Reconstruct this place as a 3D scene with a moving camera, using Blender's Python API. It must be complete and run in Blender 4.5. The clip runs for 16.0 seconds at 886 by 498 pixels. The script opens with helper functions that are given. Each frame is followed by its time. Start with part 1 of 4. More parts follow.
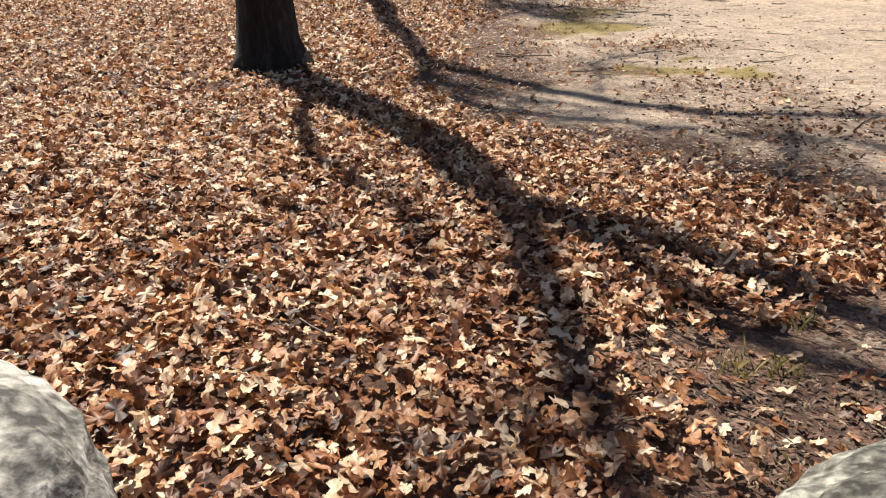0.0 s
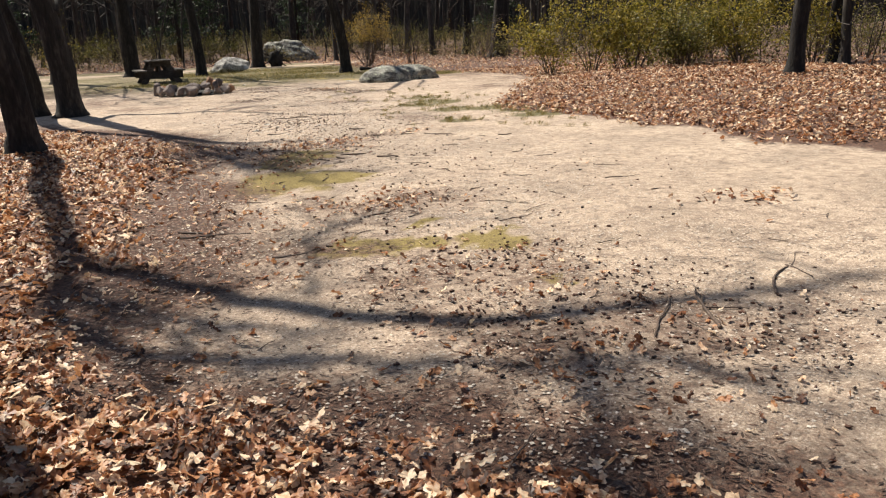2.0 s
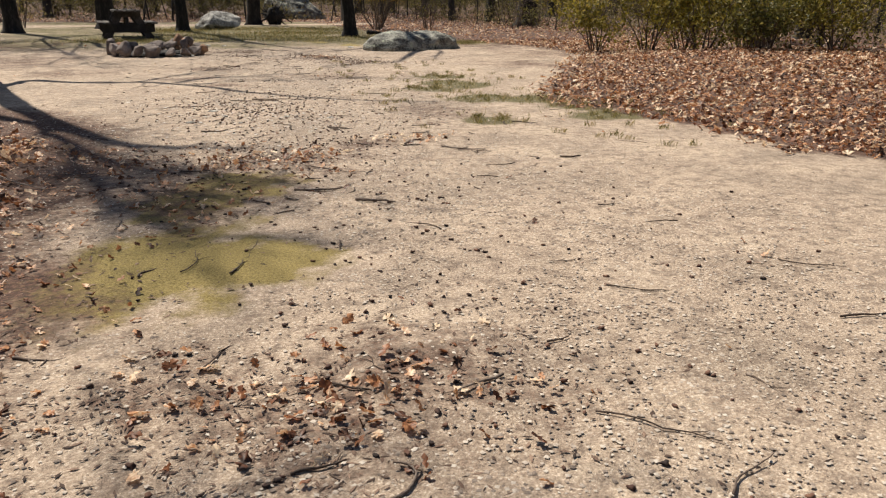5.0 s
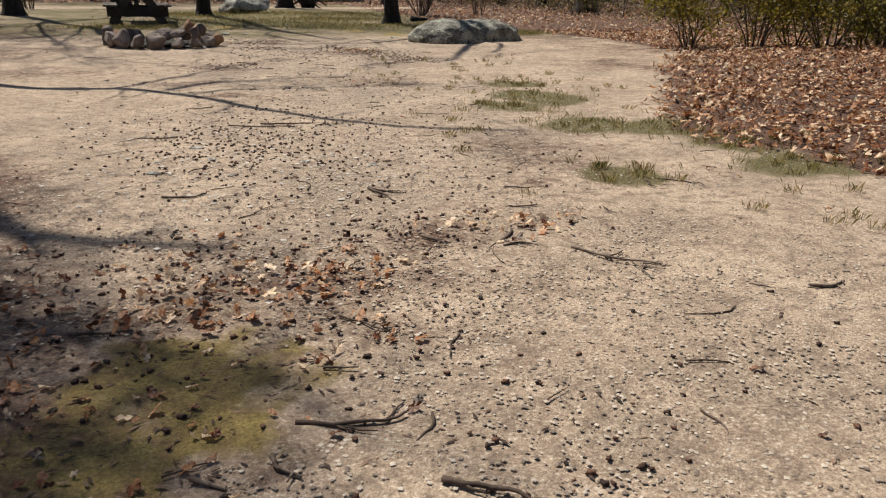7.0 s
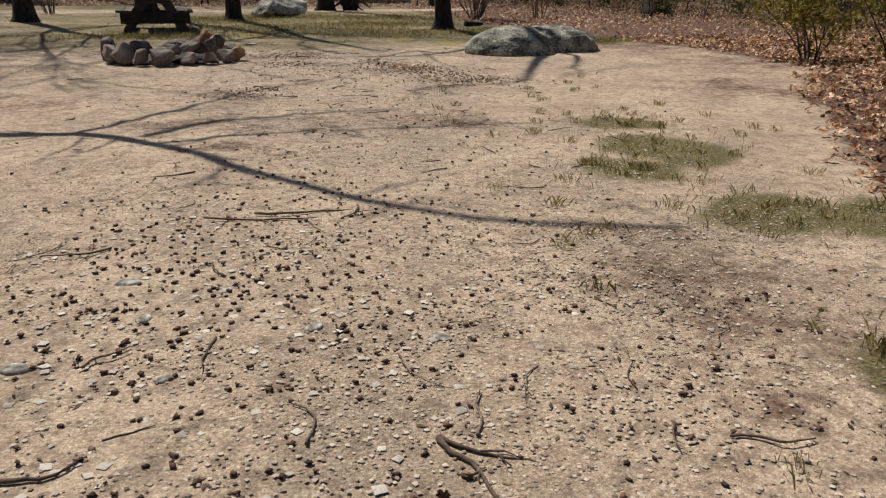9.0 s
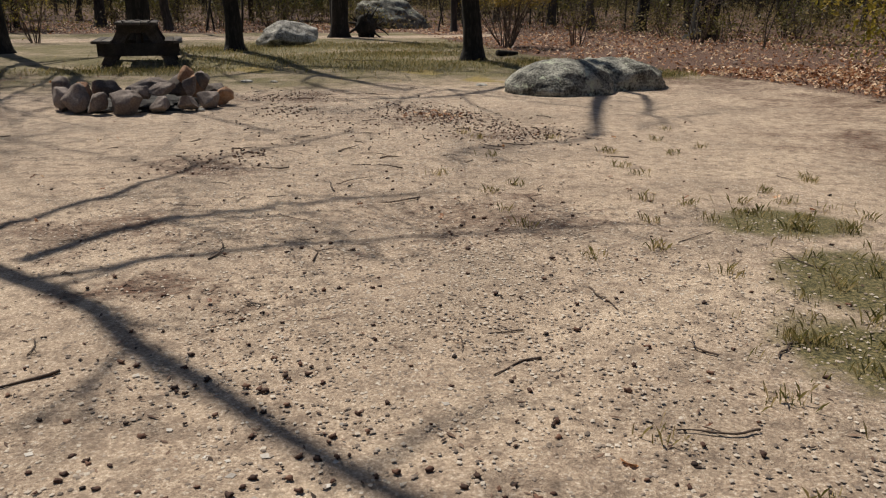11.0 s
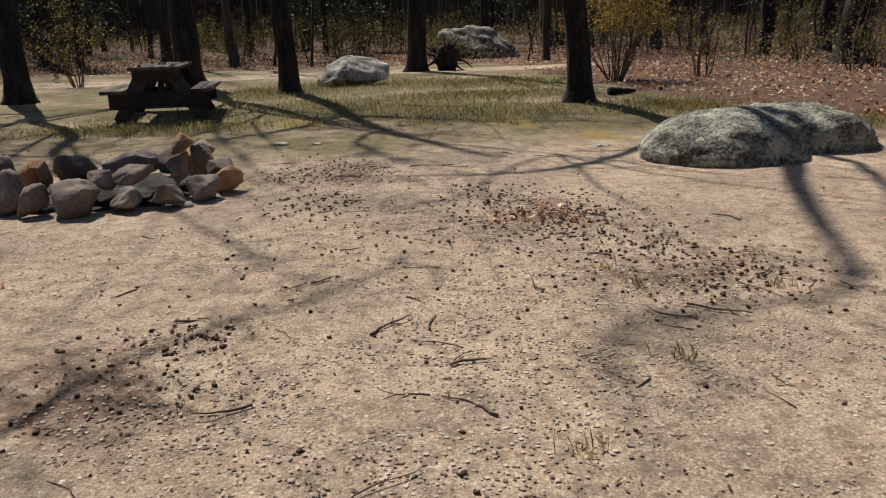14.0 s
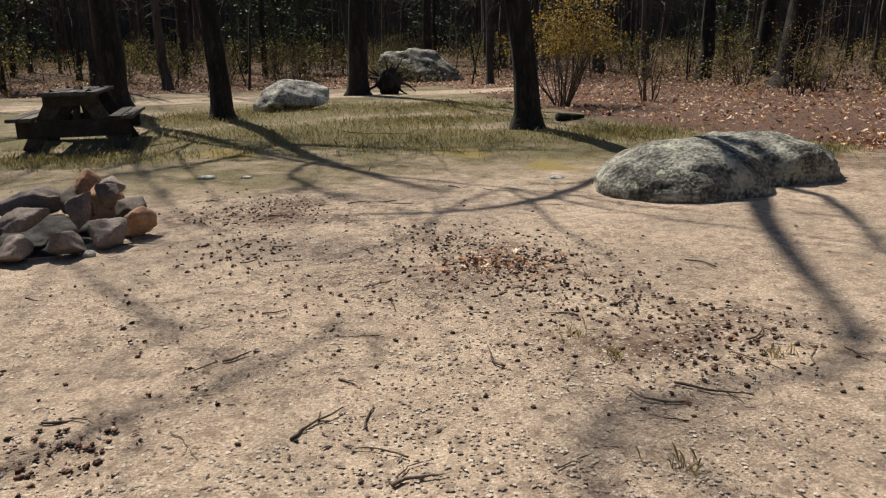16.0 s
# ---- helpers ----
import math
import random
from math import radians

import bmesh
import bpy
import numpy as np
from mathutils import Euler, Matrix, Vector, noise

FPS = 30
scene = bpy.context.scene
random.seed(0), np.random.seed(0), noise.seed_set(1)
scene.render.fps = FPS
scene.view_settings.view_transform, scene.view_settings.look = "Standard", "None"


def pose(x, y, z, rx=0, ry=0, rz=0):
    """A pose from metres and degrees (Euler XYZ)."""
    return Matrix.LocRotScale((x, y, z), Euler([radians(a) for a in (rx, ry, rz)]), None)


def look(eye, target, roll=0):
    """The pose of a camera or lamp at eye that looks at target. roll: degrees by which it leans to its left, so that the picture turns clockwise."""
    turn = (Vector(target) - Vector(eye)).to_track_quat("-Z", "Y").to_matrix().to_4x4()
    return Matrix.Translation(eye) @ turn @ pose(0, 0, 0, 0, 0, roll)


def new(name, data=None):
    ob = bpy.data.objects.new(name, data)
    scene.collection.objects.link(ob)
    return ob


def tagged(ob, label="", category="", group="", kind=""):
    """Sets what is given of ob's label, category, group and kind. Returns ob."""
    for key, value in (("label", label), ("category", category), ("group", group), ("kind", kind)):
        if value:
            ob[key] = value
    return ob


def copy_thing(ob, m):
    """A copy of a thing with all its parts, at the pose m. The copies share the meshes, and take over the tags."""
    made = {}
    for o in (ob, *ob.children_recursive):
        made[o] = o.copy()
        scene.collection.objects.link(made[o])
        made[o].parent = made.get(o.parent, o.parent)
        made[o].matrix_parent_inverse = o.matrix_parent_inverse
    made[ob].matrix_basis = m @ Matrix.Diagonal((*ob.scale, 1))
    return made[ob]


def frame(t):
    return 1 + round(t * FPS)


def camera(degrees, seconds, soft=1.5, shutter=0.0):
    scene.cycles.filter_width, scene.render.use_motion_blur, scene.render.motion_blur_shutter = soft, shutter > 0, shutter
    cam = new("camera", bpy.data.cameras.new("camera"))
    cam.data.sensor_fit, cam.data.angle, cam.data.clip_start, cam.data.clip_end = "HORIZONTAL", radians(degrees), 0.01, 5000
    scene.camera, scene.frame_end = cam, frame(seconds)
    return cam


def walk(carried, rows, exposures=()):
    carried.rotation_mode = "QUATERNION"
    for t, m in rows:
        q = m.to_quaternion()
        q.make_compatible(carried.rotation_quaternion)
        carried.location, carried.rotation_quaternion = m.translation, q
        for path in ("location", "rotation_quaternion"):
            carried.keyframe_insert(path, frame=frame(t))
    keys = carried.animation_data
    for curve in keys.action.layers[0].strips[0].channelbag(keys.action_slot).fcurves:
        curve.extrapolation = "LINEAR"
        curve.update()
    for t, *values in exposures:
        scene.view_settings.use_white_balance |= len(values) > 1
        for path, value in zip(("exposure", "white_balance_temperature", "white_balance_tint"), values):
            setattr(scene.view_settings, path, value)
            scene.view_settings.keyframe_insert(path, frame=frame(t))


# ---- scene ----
cam = camera(60.4, 16.0, 1.2)
PATH = [
    (0.0, 0.000, 0.000, 1.262, 66.31, 1.28, -1.00),
    (0.5, 0.161, 0.373, 1.269, 67.33, 0.74, -8.05),
    (1.0, 0.271, 0.828, 1.308, 68.32, 0.49, -14.54),
    (1.5, 0.427, 1.364, 1.322, 72.62, 1.40, -18.65),
    (2.0, 0.613, 1.843, 1.340, 74.18, 2.24, -20.42),
    (2.5, 0.839, 2.382, 1.318, 73.25, 1.69, -20.96),
    (3.0, 1.071, 2.965, 1.276, 72.15, 1.50, -20.99),
    (3.5, 1.260, 3.557, 1.259, 71.88, 0.81, -21.14),
    (4.0, 1.442, 4.176, 1.243, 72.75, -0.43, -20.94),
    (4.2, 1.513, 4.431, 1.241, 72.56, -0.52, -20.77),
    (6.3, 2.318, 7.699, 1.255, 71.00, -0.25, -16.37),
    (6.5, 2.347, 7.990, 1.249, 70.82, -0.27, -16.33),
    (7.0, 2.403, 8.709, 1.237, 70.53, -1.02, -16.44),
    (7.5, 2.500, 9.406, 1.243, 70.29, -1.53, -16.13),
    (8.0, 2.635, 10.103, 1.245, 69.83, -1.42, -15.18),
    (8.5, 2.748, 10.764, 1.249, 69.36, -1.36, -14.12),
    (9.0, 2.848, 11.405, 1.255, 70.37, -0.62, -13.25),
    (9.5, 2.946, 12.076, 1.257, 71.74, -0.49, -12.54),
    (9.7, 2.985, 12.320, 1.267, 71.98, -0.38, -12.34),
    (11.8, 3.362, 15.033, 1.230, 71.99, -0.32, -11.85),
    (12.0, 3.422, 15.257, 1.232, 72.20, -0.30, -11.62),
    (12.5, 3.549, 15.832, 1.234, 72.58, 0.43, -10.79),
    (13.0, 3.622, 16.408, 1.256, 72.80, 0.44, -9.46),
    (13.5, 3.667, 16.952, 1.276, 73.11, 1.03, -7.66),
    (14.0, 3.696, 17.459, 1.293, 73.78, 1.37, -6.04),
    (14.5, 3.721, 17.821, 1.299, 75.34, 1.52, -5.11),
    (15.0, 3.734, 18.016, 1.301, 75.91, 1.11, -5.54),
    (15.5, 3.732, 18.111, 1.304, 75.63, 0.57, -6.73),
    (16.0, 3.797, 18.130, 1.309, 75.26, 1.07, -10.18),
]
walk(cam, [(t, pose(x, y, z, rx, ry, rz)) for t, x, y, z, rx, ry, rz in PATH],
     [(0.0, 0.72), (1.5, 0.85), (2.2, 0.55), (4.0, 0.4), (7.5, 0.05), (12.5, -0.12), (14.5, 0.02), (16.0, 0.12)])

# ---------------------------------------------------------------- light
ELEV, SHADE = 55.0, (0.43, -0.90)          # the sun's height, and the way the shadows fall
world = bpy.data.worlds.new("sky")
scene.world = world
world.use_nodes = True
wn = world.node_tree.nodes
sky = wn.new("ShaderNodeTexSky")
sky.sky_type, sky.sun_disc = "NISHITA", False
sky.sun_elevation = radians(ELEV)
sky.sun_rotation = math.atan2(-SHADE[0], -SHADE[1])
world.node_tree.links.new(sky.outputs[0], wn["Background"].inputs[0])
wn["Background"].inputs[1].default_value = 0.055
lamp = bpy.data.lights.new("sun", "SUN")
lamp.energy, lamp.angle, lamp.color = 5.0, radians(0.55), (1.0, 0.92, 0.80)
sun = new("sun", lamp)
sun.matrix_world = look((0, 0, 30), (SHADE[0], SHADE[1], 30 - math.tan(radians(ELEV))))

# ---------------------------------------------------------------- helpers
K = 0.9                                    # plan units to metres
rng = np.random.default_rng(7)


def ss(t):
    t = np.clip(t, 0, 1)
    return t * t * (3 - 2 * t)


def wob(x, y, f=1.0, seed=0.0):
    """Cheap smooth noise in -1..1 on arrays."""
    return (np.sin(x * 1.7 * f + seed + 1.3 * np.sin(y * 1.1 * f + seed)) + np.sin(y * 2.3 * f - seed + 1.7 * np.sin(x * 0.9 * f))
            + 0.6 * np.sin((x + y) * 4.1 * f + 2 * seed + np.sin(x * 3.3 * f)) + 0.5 * np.sin((x - 1.3 * y) * 6.3 * f + seed)) / 3.1


def gz(x, y):
    """Height of the ground at x, y in metres."""
    u, v = np.asarray(x) / K, np.asarray(y) / K
    h = 0.16 * ss((v - 25) / 10) + 0.15 * ss((1.6 - u) / 2.4) * ss((7 - v) / 4) + 0.012 * wob(u, v, 0.7, 2.0)
    return K * (h + 0.25 * ss((u - 9.0) / 6) * ss((26 - v) / 5) + 0.5 * ss((v - 46) / 30))


LEFT = ((-9, .2), (0, .4), (1.5, .48), (2.2, .7), (2.7, 1.6), (3.05, 2.5), (3.4, 2.2), (3.8, 1.7), (4.4, 1.35), (4.9, .95), (5.4, .1), (6.5, -.1), (7.7, .3), (9.9, .3), (12, .7), (14.3, .8), (16, 0), (18, -1.7), (22, -4), (30, -7), (60, -9))
RIGHT = ((-9, 9.5), (6, 9.5), (9.6, 8.1), (12.8, 7.9), (14.5, 7.8), (15.6, 7.3), (17, 7.5), (19, 8.8), (21, 10), (24, 12.2), (26.5, 12.8), (29, 11.6), (31, 10.7), (33, 9.8), (38, 9.2), (60, 9.0))
MOSS = ((2.66, 12.05, .26, .42), (2.15, 11.8, .55, .36), (2.42, 12.5, .32, .2), (2.25, 10.4, .6, .8), (1.55, 10.2, .45, .8), (2.5, 7.85, .25, .15), (2.3, 7.2, .5, .32), (2.93, 7.05, .2, .3), (1.85, 7.4, .35, .35), (2.35, 12.2, .35, .4), (1.9, 11.5, .35, .35), (2.85, 5.9, .14, .1), (7.15, 29.0, .4, .5), (3.2, 31, .6, .4), (6.3, 30.2, .5, .5))
# dark earth; the first six patches paint in shade of tree crowns
SOIL_AND_SHADE = ((-1.3, 25, 1.8, 2.2), (-3, 29.5, 3, 2.5), (.3, 22.0, 1, 1), (9.6, 22.3, 1.2, 1.6), (12, 25, 2.5, 2.2), (11.5, 28, 2.5, 1.6), (1.9, 12.4, .8, .9), (2.9, 12.9, 1.3, .7), (3.6, 13.6, .9, .35), (5.4, 25.1, 1.0, .8), (3.8, 27.2, 1.0, .8), (6.0, 23.6, .9, .6), (2.6, 6.4, .9, .7), (3.2, 4.9, 1.0, .7), (2.5, 8.7, .9, .6), (5.2, 15.6, .8, 1.2), (2.9, 22.3, .6, .6), (4.9, 20.4, .7, .5), (1.9, 12.0, 1.0, 1.0), (1.5, 7.4, .8, .6), (2.4, 5.3, 1.0, .8), (2.9, 19.3, .5, .3), (2.4, 20.5, .6, .5))
GRASS = ((6.8, 19.8, .45, .35), (6.3, 16.7, .5, .45), (7.1, 16.5, .6, .5), (7.2, 14.7, .6, .4), (5.9, 18, .4, .4), (7.3, 15.7, .5, .5), (5.6, 14.7, .3, .3), (6.6, 18.6, .6, .6),
         (4.5, 38, 2.8, 2.2), (7.4, 37.6, 2.2, 2.0), (9.2, 31.5, 1.2, 1.0), (2.2, 36.5, 1.5, 2.0), (10.4, 29.3, 1.0, 0.7), (0.9, 31, 2.0, 0.7), (6.5, 34.3, 2.0, 1.0), (3.6, 33, 3.0, 1.8), (6.2, 31.6, 2.4, 1.6))


def litter(x, y):
    """How thick the fallen leaves lie, 0 to 1."""
    u, v = np.asarray(x) / K, np.asarray(y) / K
    le = np.interp(v, [a for a, b in LEFT], [b for a, b in LEFT])
    re = np.interp(v, [a for a, b in RIGHT], [b for a, b in RIGHT])
    n = 0.35 * wob(u, v, 1.3, 4.0)
    a = np.maximum(ss((le - u + n) / 0.7 + 0.5), ss((u - re + n) / 0.9 + 0.5))
    a = np.maximum(a, ss((v - 46.5 + 2 * n) / 1.5))
    return a * (1 - way(x, y))


def soil_and_shade(x, y):
    """Dark earth with bits of leaf along the rim of the litter, and tree shade painted as dark ground."""
    u, v = np.asarray(x) / K, np.asarray(y) / K
    le = np.interp(v, [a for a, b in LEFT], [b for a, b in LEFT])
    a = .64 * ss((le + 2.0 - u + .6 * wob(u, v, .9, 2)) / 1.6) * ss((32 - v) / 6)
    b = .60 * patches(SOIL_AND_SHADE, x + .35 * wob(x, y, 2.1, 7), y + .35 * wob(y, x, 2.4, 3), 1.8) * (.75 + .25 * wob(x, y, 4.3, 1))
    return np.maximum(np.maximum(a, b), .5 * ss((3.0 - v + .4 * wob(u, v, 1.4, 5)) / .8) * ss((4 - u) / 2))


def way(x, y):
    """The pale path behind the clearing."""
    u, v = np.asarray(x) / K, np.asarray(y) / K
    m = 42.6 + 0.9 * np.sin(u * 0.35) + 0.012 * np.maximum(u - 4, 0) ** 2 * 4
    return ss((1.3 - np.abs(v - m)) / 0.6) * ss((14 - u) / 3)


def patches(spots, x, y, soft=0.35):
    u, v = np.asarray(x) / K, np.asarray(y) / K
    out = 0 * u
    for a, b, p, q in spots:
        r = np.hypot((u - a) / p, (v - b) / q) + 0.3 * wob(u, v, 2.7, a)
        out = np.maximum(out, ss((1 - r) / soft + 0.5))
    return out


def mesh_of(name, verts, faces, smooth=True):
    me = bpy.data.meshes.new(name)
    me.from_pydata([tuple(v) for v in verts], [], faces)
    if smooth:
        me.polygons.foreach_set("use_smooth", [True] * len(me.polygons))
    me.update()
    return me


def fast_mesh(name, verts, tris, smooth=False):
    """A mesh from an n x 3 array of places and an m x 3 array of corners."""
    me = bpy.data.meshes.new(name)
    me.vertices.add(len(verts))
    me.vertices.foreach_set("co", np.ascontiguousarray(verts, dtype=np.float32).ravel())
    m = len(tris)
    me.loops.add(3 * m)
    me.loops.foreach_set("vertex_index", np.ascontiguousarray(tris, dtype=np.int32).ravel())
    me.polygons.add(m)
    me.polygons.foreach_set("loop_start", np.arange(0, 3 * m, 3, dtype=np.int32))
    if smooth:
        me.polygons.foreach_set("use_smooth", [True] * m)
    me.update(calc_edges=True)
    return me


def part(name, data, material, parent=None, label=""):
    """Links a mesh (or a bmesh) as one object, under a thing if one is given."""
    if isinstance(data, bmesh.types.BMesh):
        me = bpy.data.meshes.new(name)
        data.to_mesh(me)
        data.free()
        data = me
    if not data.materials:
        data.materials.append(material)
    ob = new(name, data)
    if parent:
        ob.parent = parent
    if label:
        ob["label"] = label
    return ob


def on_ground(x, y, dz=0.0):
    return float(gz(x, y)) + dz


# ---------------------------------------------------------------- materials
def material(name, ramp, scale=8.0, rough=0.85, bump=0.4, fine=60.0, stretch=(1, 1, 1), per="none", dist=0.01, spots=None):
    """Mottled surface: ramp of colours over two noises, fine relief, and a shift per object or per island."""
    m = bpy.data.materials.new(name)
    m.use_nodes = True
    n, l = m.node_tree.nodes, m.node_tree.links
    b = n["Principled BSDF"]
    b.inputs["Roughness"].default_value = rough
    co = n.new("ShaderNodeTexCoord")
    mp = n.new("ShaderNodeMapping")
    mp.inputs["Scale"].default_value = stretch
    l.new(co.outputs["Object"], mp.inputs[0])
    a = n.new("ShaderNodeTexNoise")
    a.inputs["Scale"].default_value, a.inputs["Detail"].default_value = scale, 6
    f = n.new("ShaderNodeTexNoise")
    f.inputs["Scale"].default_value, f.inputs["Detail"].default_value = fine, 5
    for t in (a, f):
        l.new(mp.outputs[0], t.inputs["Vector"])
    mix = n.new("ShaderNodeMath")
    mix.operation = "MULTIPLY_ADD"
    mix.inputs[1].default_value = 0.45
    l.new(f.outputs[0], mix.inputs[0])
    mul = n.new("ShaderNodeMath")
    mul.operation = "MULTIPLY"
    mul.inputs[1].default_value = 0.55
    l.new(a.outputs[0], mul.inputs[0])
    l.new(mul.outputs[0], mix.inputs[2])
    fac = mix.outputs[0]
    if per != "none":
        src = n.new("ShaderNodeObjectInfo").outputs["Random"] if per == "object" else n.new("ShaderNodeNewGeometry").outputs["Random Per Island"]
        sh = n.new("ShaderNodeMath")
        sh.operation = "MULTIPLY_ADD"
        sh.inputs[1].default_value = 0.55 if per == "island" else 0.25
        l.new(src, sh.inputs[0])
        su = n.new("ShaderNodeMath")
        su.operation = "SUBTRACT"
        su.inputs[1].default_value = 0.27 if per == "island" else 0.12
        l.new(fac, su.inputs[0])
        l.new(su.outputs[0], sh.inputs[2])
        fac = sh.outputs[0]
    r = n.new("ShaderNodeValToRGB")
    e = r.color_ramp.elements
    for i, (p, c) in enumerate(ramp):
        x = e[i] if i < 2 else e.new(p)
        x.position, x.color = p, (*c, 1)
    l.new(fac, r.inputs[0])
    col = r.outputs[0]
    if spots:                               # blotches of a second growth, such as lichen
        colour, size, share = spots
        v = n.new("ShaderNodeTexNoise")
        v.inputs["Scale"].default_value, v.inputs["Detail"].default_value, v.inputs["Roughness"].default_value = size, 8, 0.7
        l.new(co.outputs["Object"], v.inputs["Vector"])
        vr = n.new("ShaderNodeMapRange")
        vr.inputs[1].default_value, vr.inputs[2].default_value = share, share + 0.07
        l.new(v.outputs[0], vr.inputs[0])
        mx = n.new("ShaderNodeMixRGB")
        mx.inputs[2].default_value = (*colour, 1)
        l.new(vr.outputs[0], mx.inputs[0])
        l.new(col, mx.inputs[1])
        col = mx.outputs[0]
    l.new(col, b.inputs["Base Color"])
    bp = n.new("ShaderNodeBump")
    bp.inputs["Strength"].default_value, bp.inputs["Distance"].default_value = bump, dist
    l.new(mix.outputs[0], bp.inputs["Height"])
    l.new(bp.outputs[0], b.inputs["Normal"])
    return m


def thin(m, share=0.35):
    """Lets light shine through thin leaves."""
    n, l = m.node_tree.nodes, m.node_tree.links
    b, out = n["Principled BSDF"], n["Material Output"]
    tr = n.new("ShaderNodeBsdfTranslucent")
    l.new(b.inputs["Base Color"].links[0].from_socket, tr.inputs[0])
    mx = n.new("ShaderNodeMixShader")
    mx.inputs[0].default_value = share
    l.new(b.outputs[0], mx.inputs[1])
    l.new(tr.outputs[0], mx.inputs[2])
    l.new(mx.outputs[0], out.inputs[0])
    return m


# near-black base colour includes the shade on trunks lit from behind
BACKLIT_BARK = material("bark", [(.34, (.005, .0045, .004)), (.52, (.020, .017, .014)), (.7, (.07, .06, .05))], 7, .95, 1.0, 34, (1, 1, .22), dist=.03, spots=((.05, .055, .038), 5, .64))
BARK_FAR = material("far_bark", [(.3, (.020, .017, .014)), (.55, (.06, .051, .042)), (.75, (.13, .112, .094))], 5, .95, .8, 20, (1, 1, .25), "object", dist=.02)
TWIG = material("twig_wood", [(.3, (.04, .026, .018)), (.55, (.11, .075, .055)), (.75, (.26, .21, .17))], 25, .85, .4, 90, per="object", dist=.002)
LEAF = thin(material("dry_oak_leaf", [(.22, (.04, .018, .010)), (.42, (.26, .098, .040)), (.58, (.56, .275, .125)), (.75, (.93, .74, .52))], 14, .5, .3, 70, per="island", dist=.002), .3)
GREEN = thin(material("spring_leaf", [(.25, (.09, .085, .012)), (.5, (.23, .19, .025)), (.75, (.40, .31, .06))], 3, .6, .1, 40, per="island"), .45)
MUSTARD = thin(material("mustard_leaf", [(.25, (.12, .085, .012)), (.5, (.28, .19, .03)), (.75, (.44, .30, .07))], 3, .6, .1, 40, per="island"), .4)
STRAW = thin(material("undergrowth_leaf", [(.25, (.07, .058, .02)), (.5, (.19, .15, .055)), (.75, (.36, .28, .13))], 3, .6, .1, 40, per="island"), .4)
PALEGREEN = thin(material("olive_leaf", [(.25, (.06, .065, .015)), (.5, (.15, .14, .03)), (.75, (.27, .23, .06))], 3, .6, .1, 40, per="island"), .4)
PINE = thin(material("pine_needle", [(.25, (.012, .025, .010)), (.5, (.03, .055, .02)), (.75, (.06, .09, .03))], 3, .6, .1, 40, per="island"), .2)
BLADE = thin(material("grass_blade", [(.22, (.10, .10, .025)), (.48, (.25, .215, .07)), (.72, (.50, .39, .19))], 3, .6, .1, 40, per="island"), .35)
CONE = material("pine_cone", [(.25, (.02, .011, .008)), (.55, (.085, .038, .024)), (.8, (.18, .09, .055))], 30, .85, .4, 120, per="island", dist=.002)
CRUMB = material("debris", [(.25, (.03, .018, .012)), (.5, (.10, .058, .04)), (.8, (.30, .20, .14))], 30, .9, .3, 150, per="island", dist=.002)
GRIT = material("grit", [(.25, (.16, .125, .10)), (.5, (.36, .29, .23)), (.8, (.62, .55, .46))], 30, .9, .3, 150, per="island", dist=.002)
PEBBLE = material("pebble", [(.25, (.30, .27, .24)), (.5, (.48, .44, .39)), (.8, (.66, .62, .56))], 20, .85, .3, 150, per="island", dist=.002)
ROCK = material("granite", [(.40, (.035, .034, .028)), (.5, (.17, .165, .14)), (.59, (.40, .39, .33))], 4.5, .9, 1.0, 34, dist=.04, spots=((.50, .53, .40), 6, .56))
PALEROCK = material("pale_granite", [(.38, (.07, .066, .06)), (.49, (.31, .295, .26)), (.60, (.62, .60, .545))], 6, .9, 1.0, 32, dist=.02, spots=((.14, .15, .10), 7, .60))
PITROCK = material("fire_ring_stone", [(.28, (.075, .062, .054)), (.5, (.18, .142, .122)), (.75, (.36, .305, .27))], 5, .88, .8, 50, per="object", dist=.012)
RUST = material("ochre_stone", [(.3, (.14, .06, .03)), (.5, (.36, .19, .10)), (.75, (.52, .36, .24))], 7, .88, .8, 50, per="object", dist=.012)
ASH = material("ash", [(.3, (.012, .011, .010)), (.55, (.05, .046, .042)), (.8, (.2, .19, .175))], 18, .95, .8, 90, dist=.008)
WOOD = material("weathered_wood", [(.3, (.02, .016, .013)), (.52, (.06, .048, .04)), (.75, (.18, .16, .135))], 6, .85, .5, 55, (1, .12, 1), per="object", dist=.004)
METAL = material("rusty_bolt", [(.3, (.04, .025, .018)), (.7, (.12, .08, .06))], 40, .6, .3, 120)


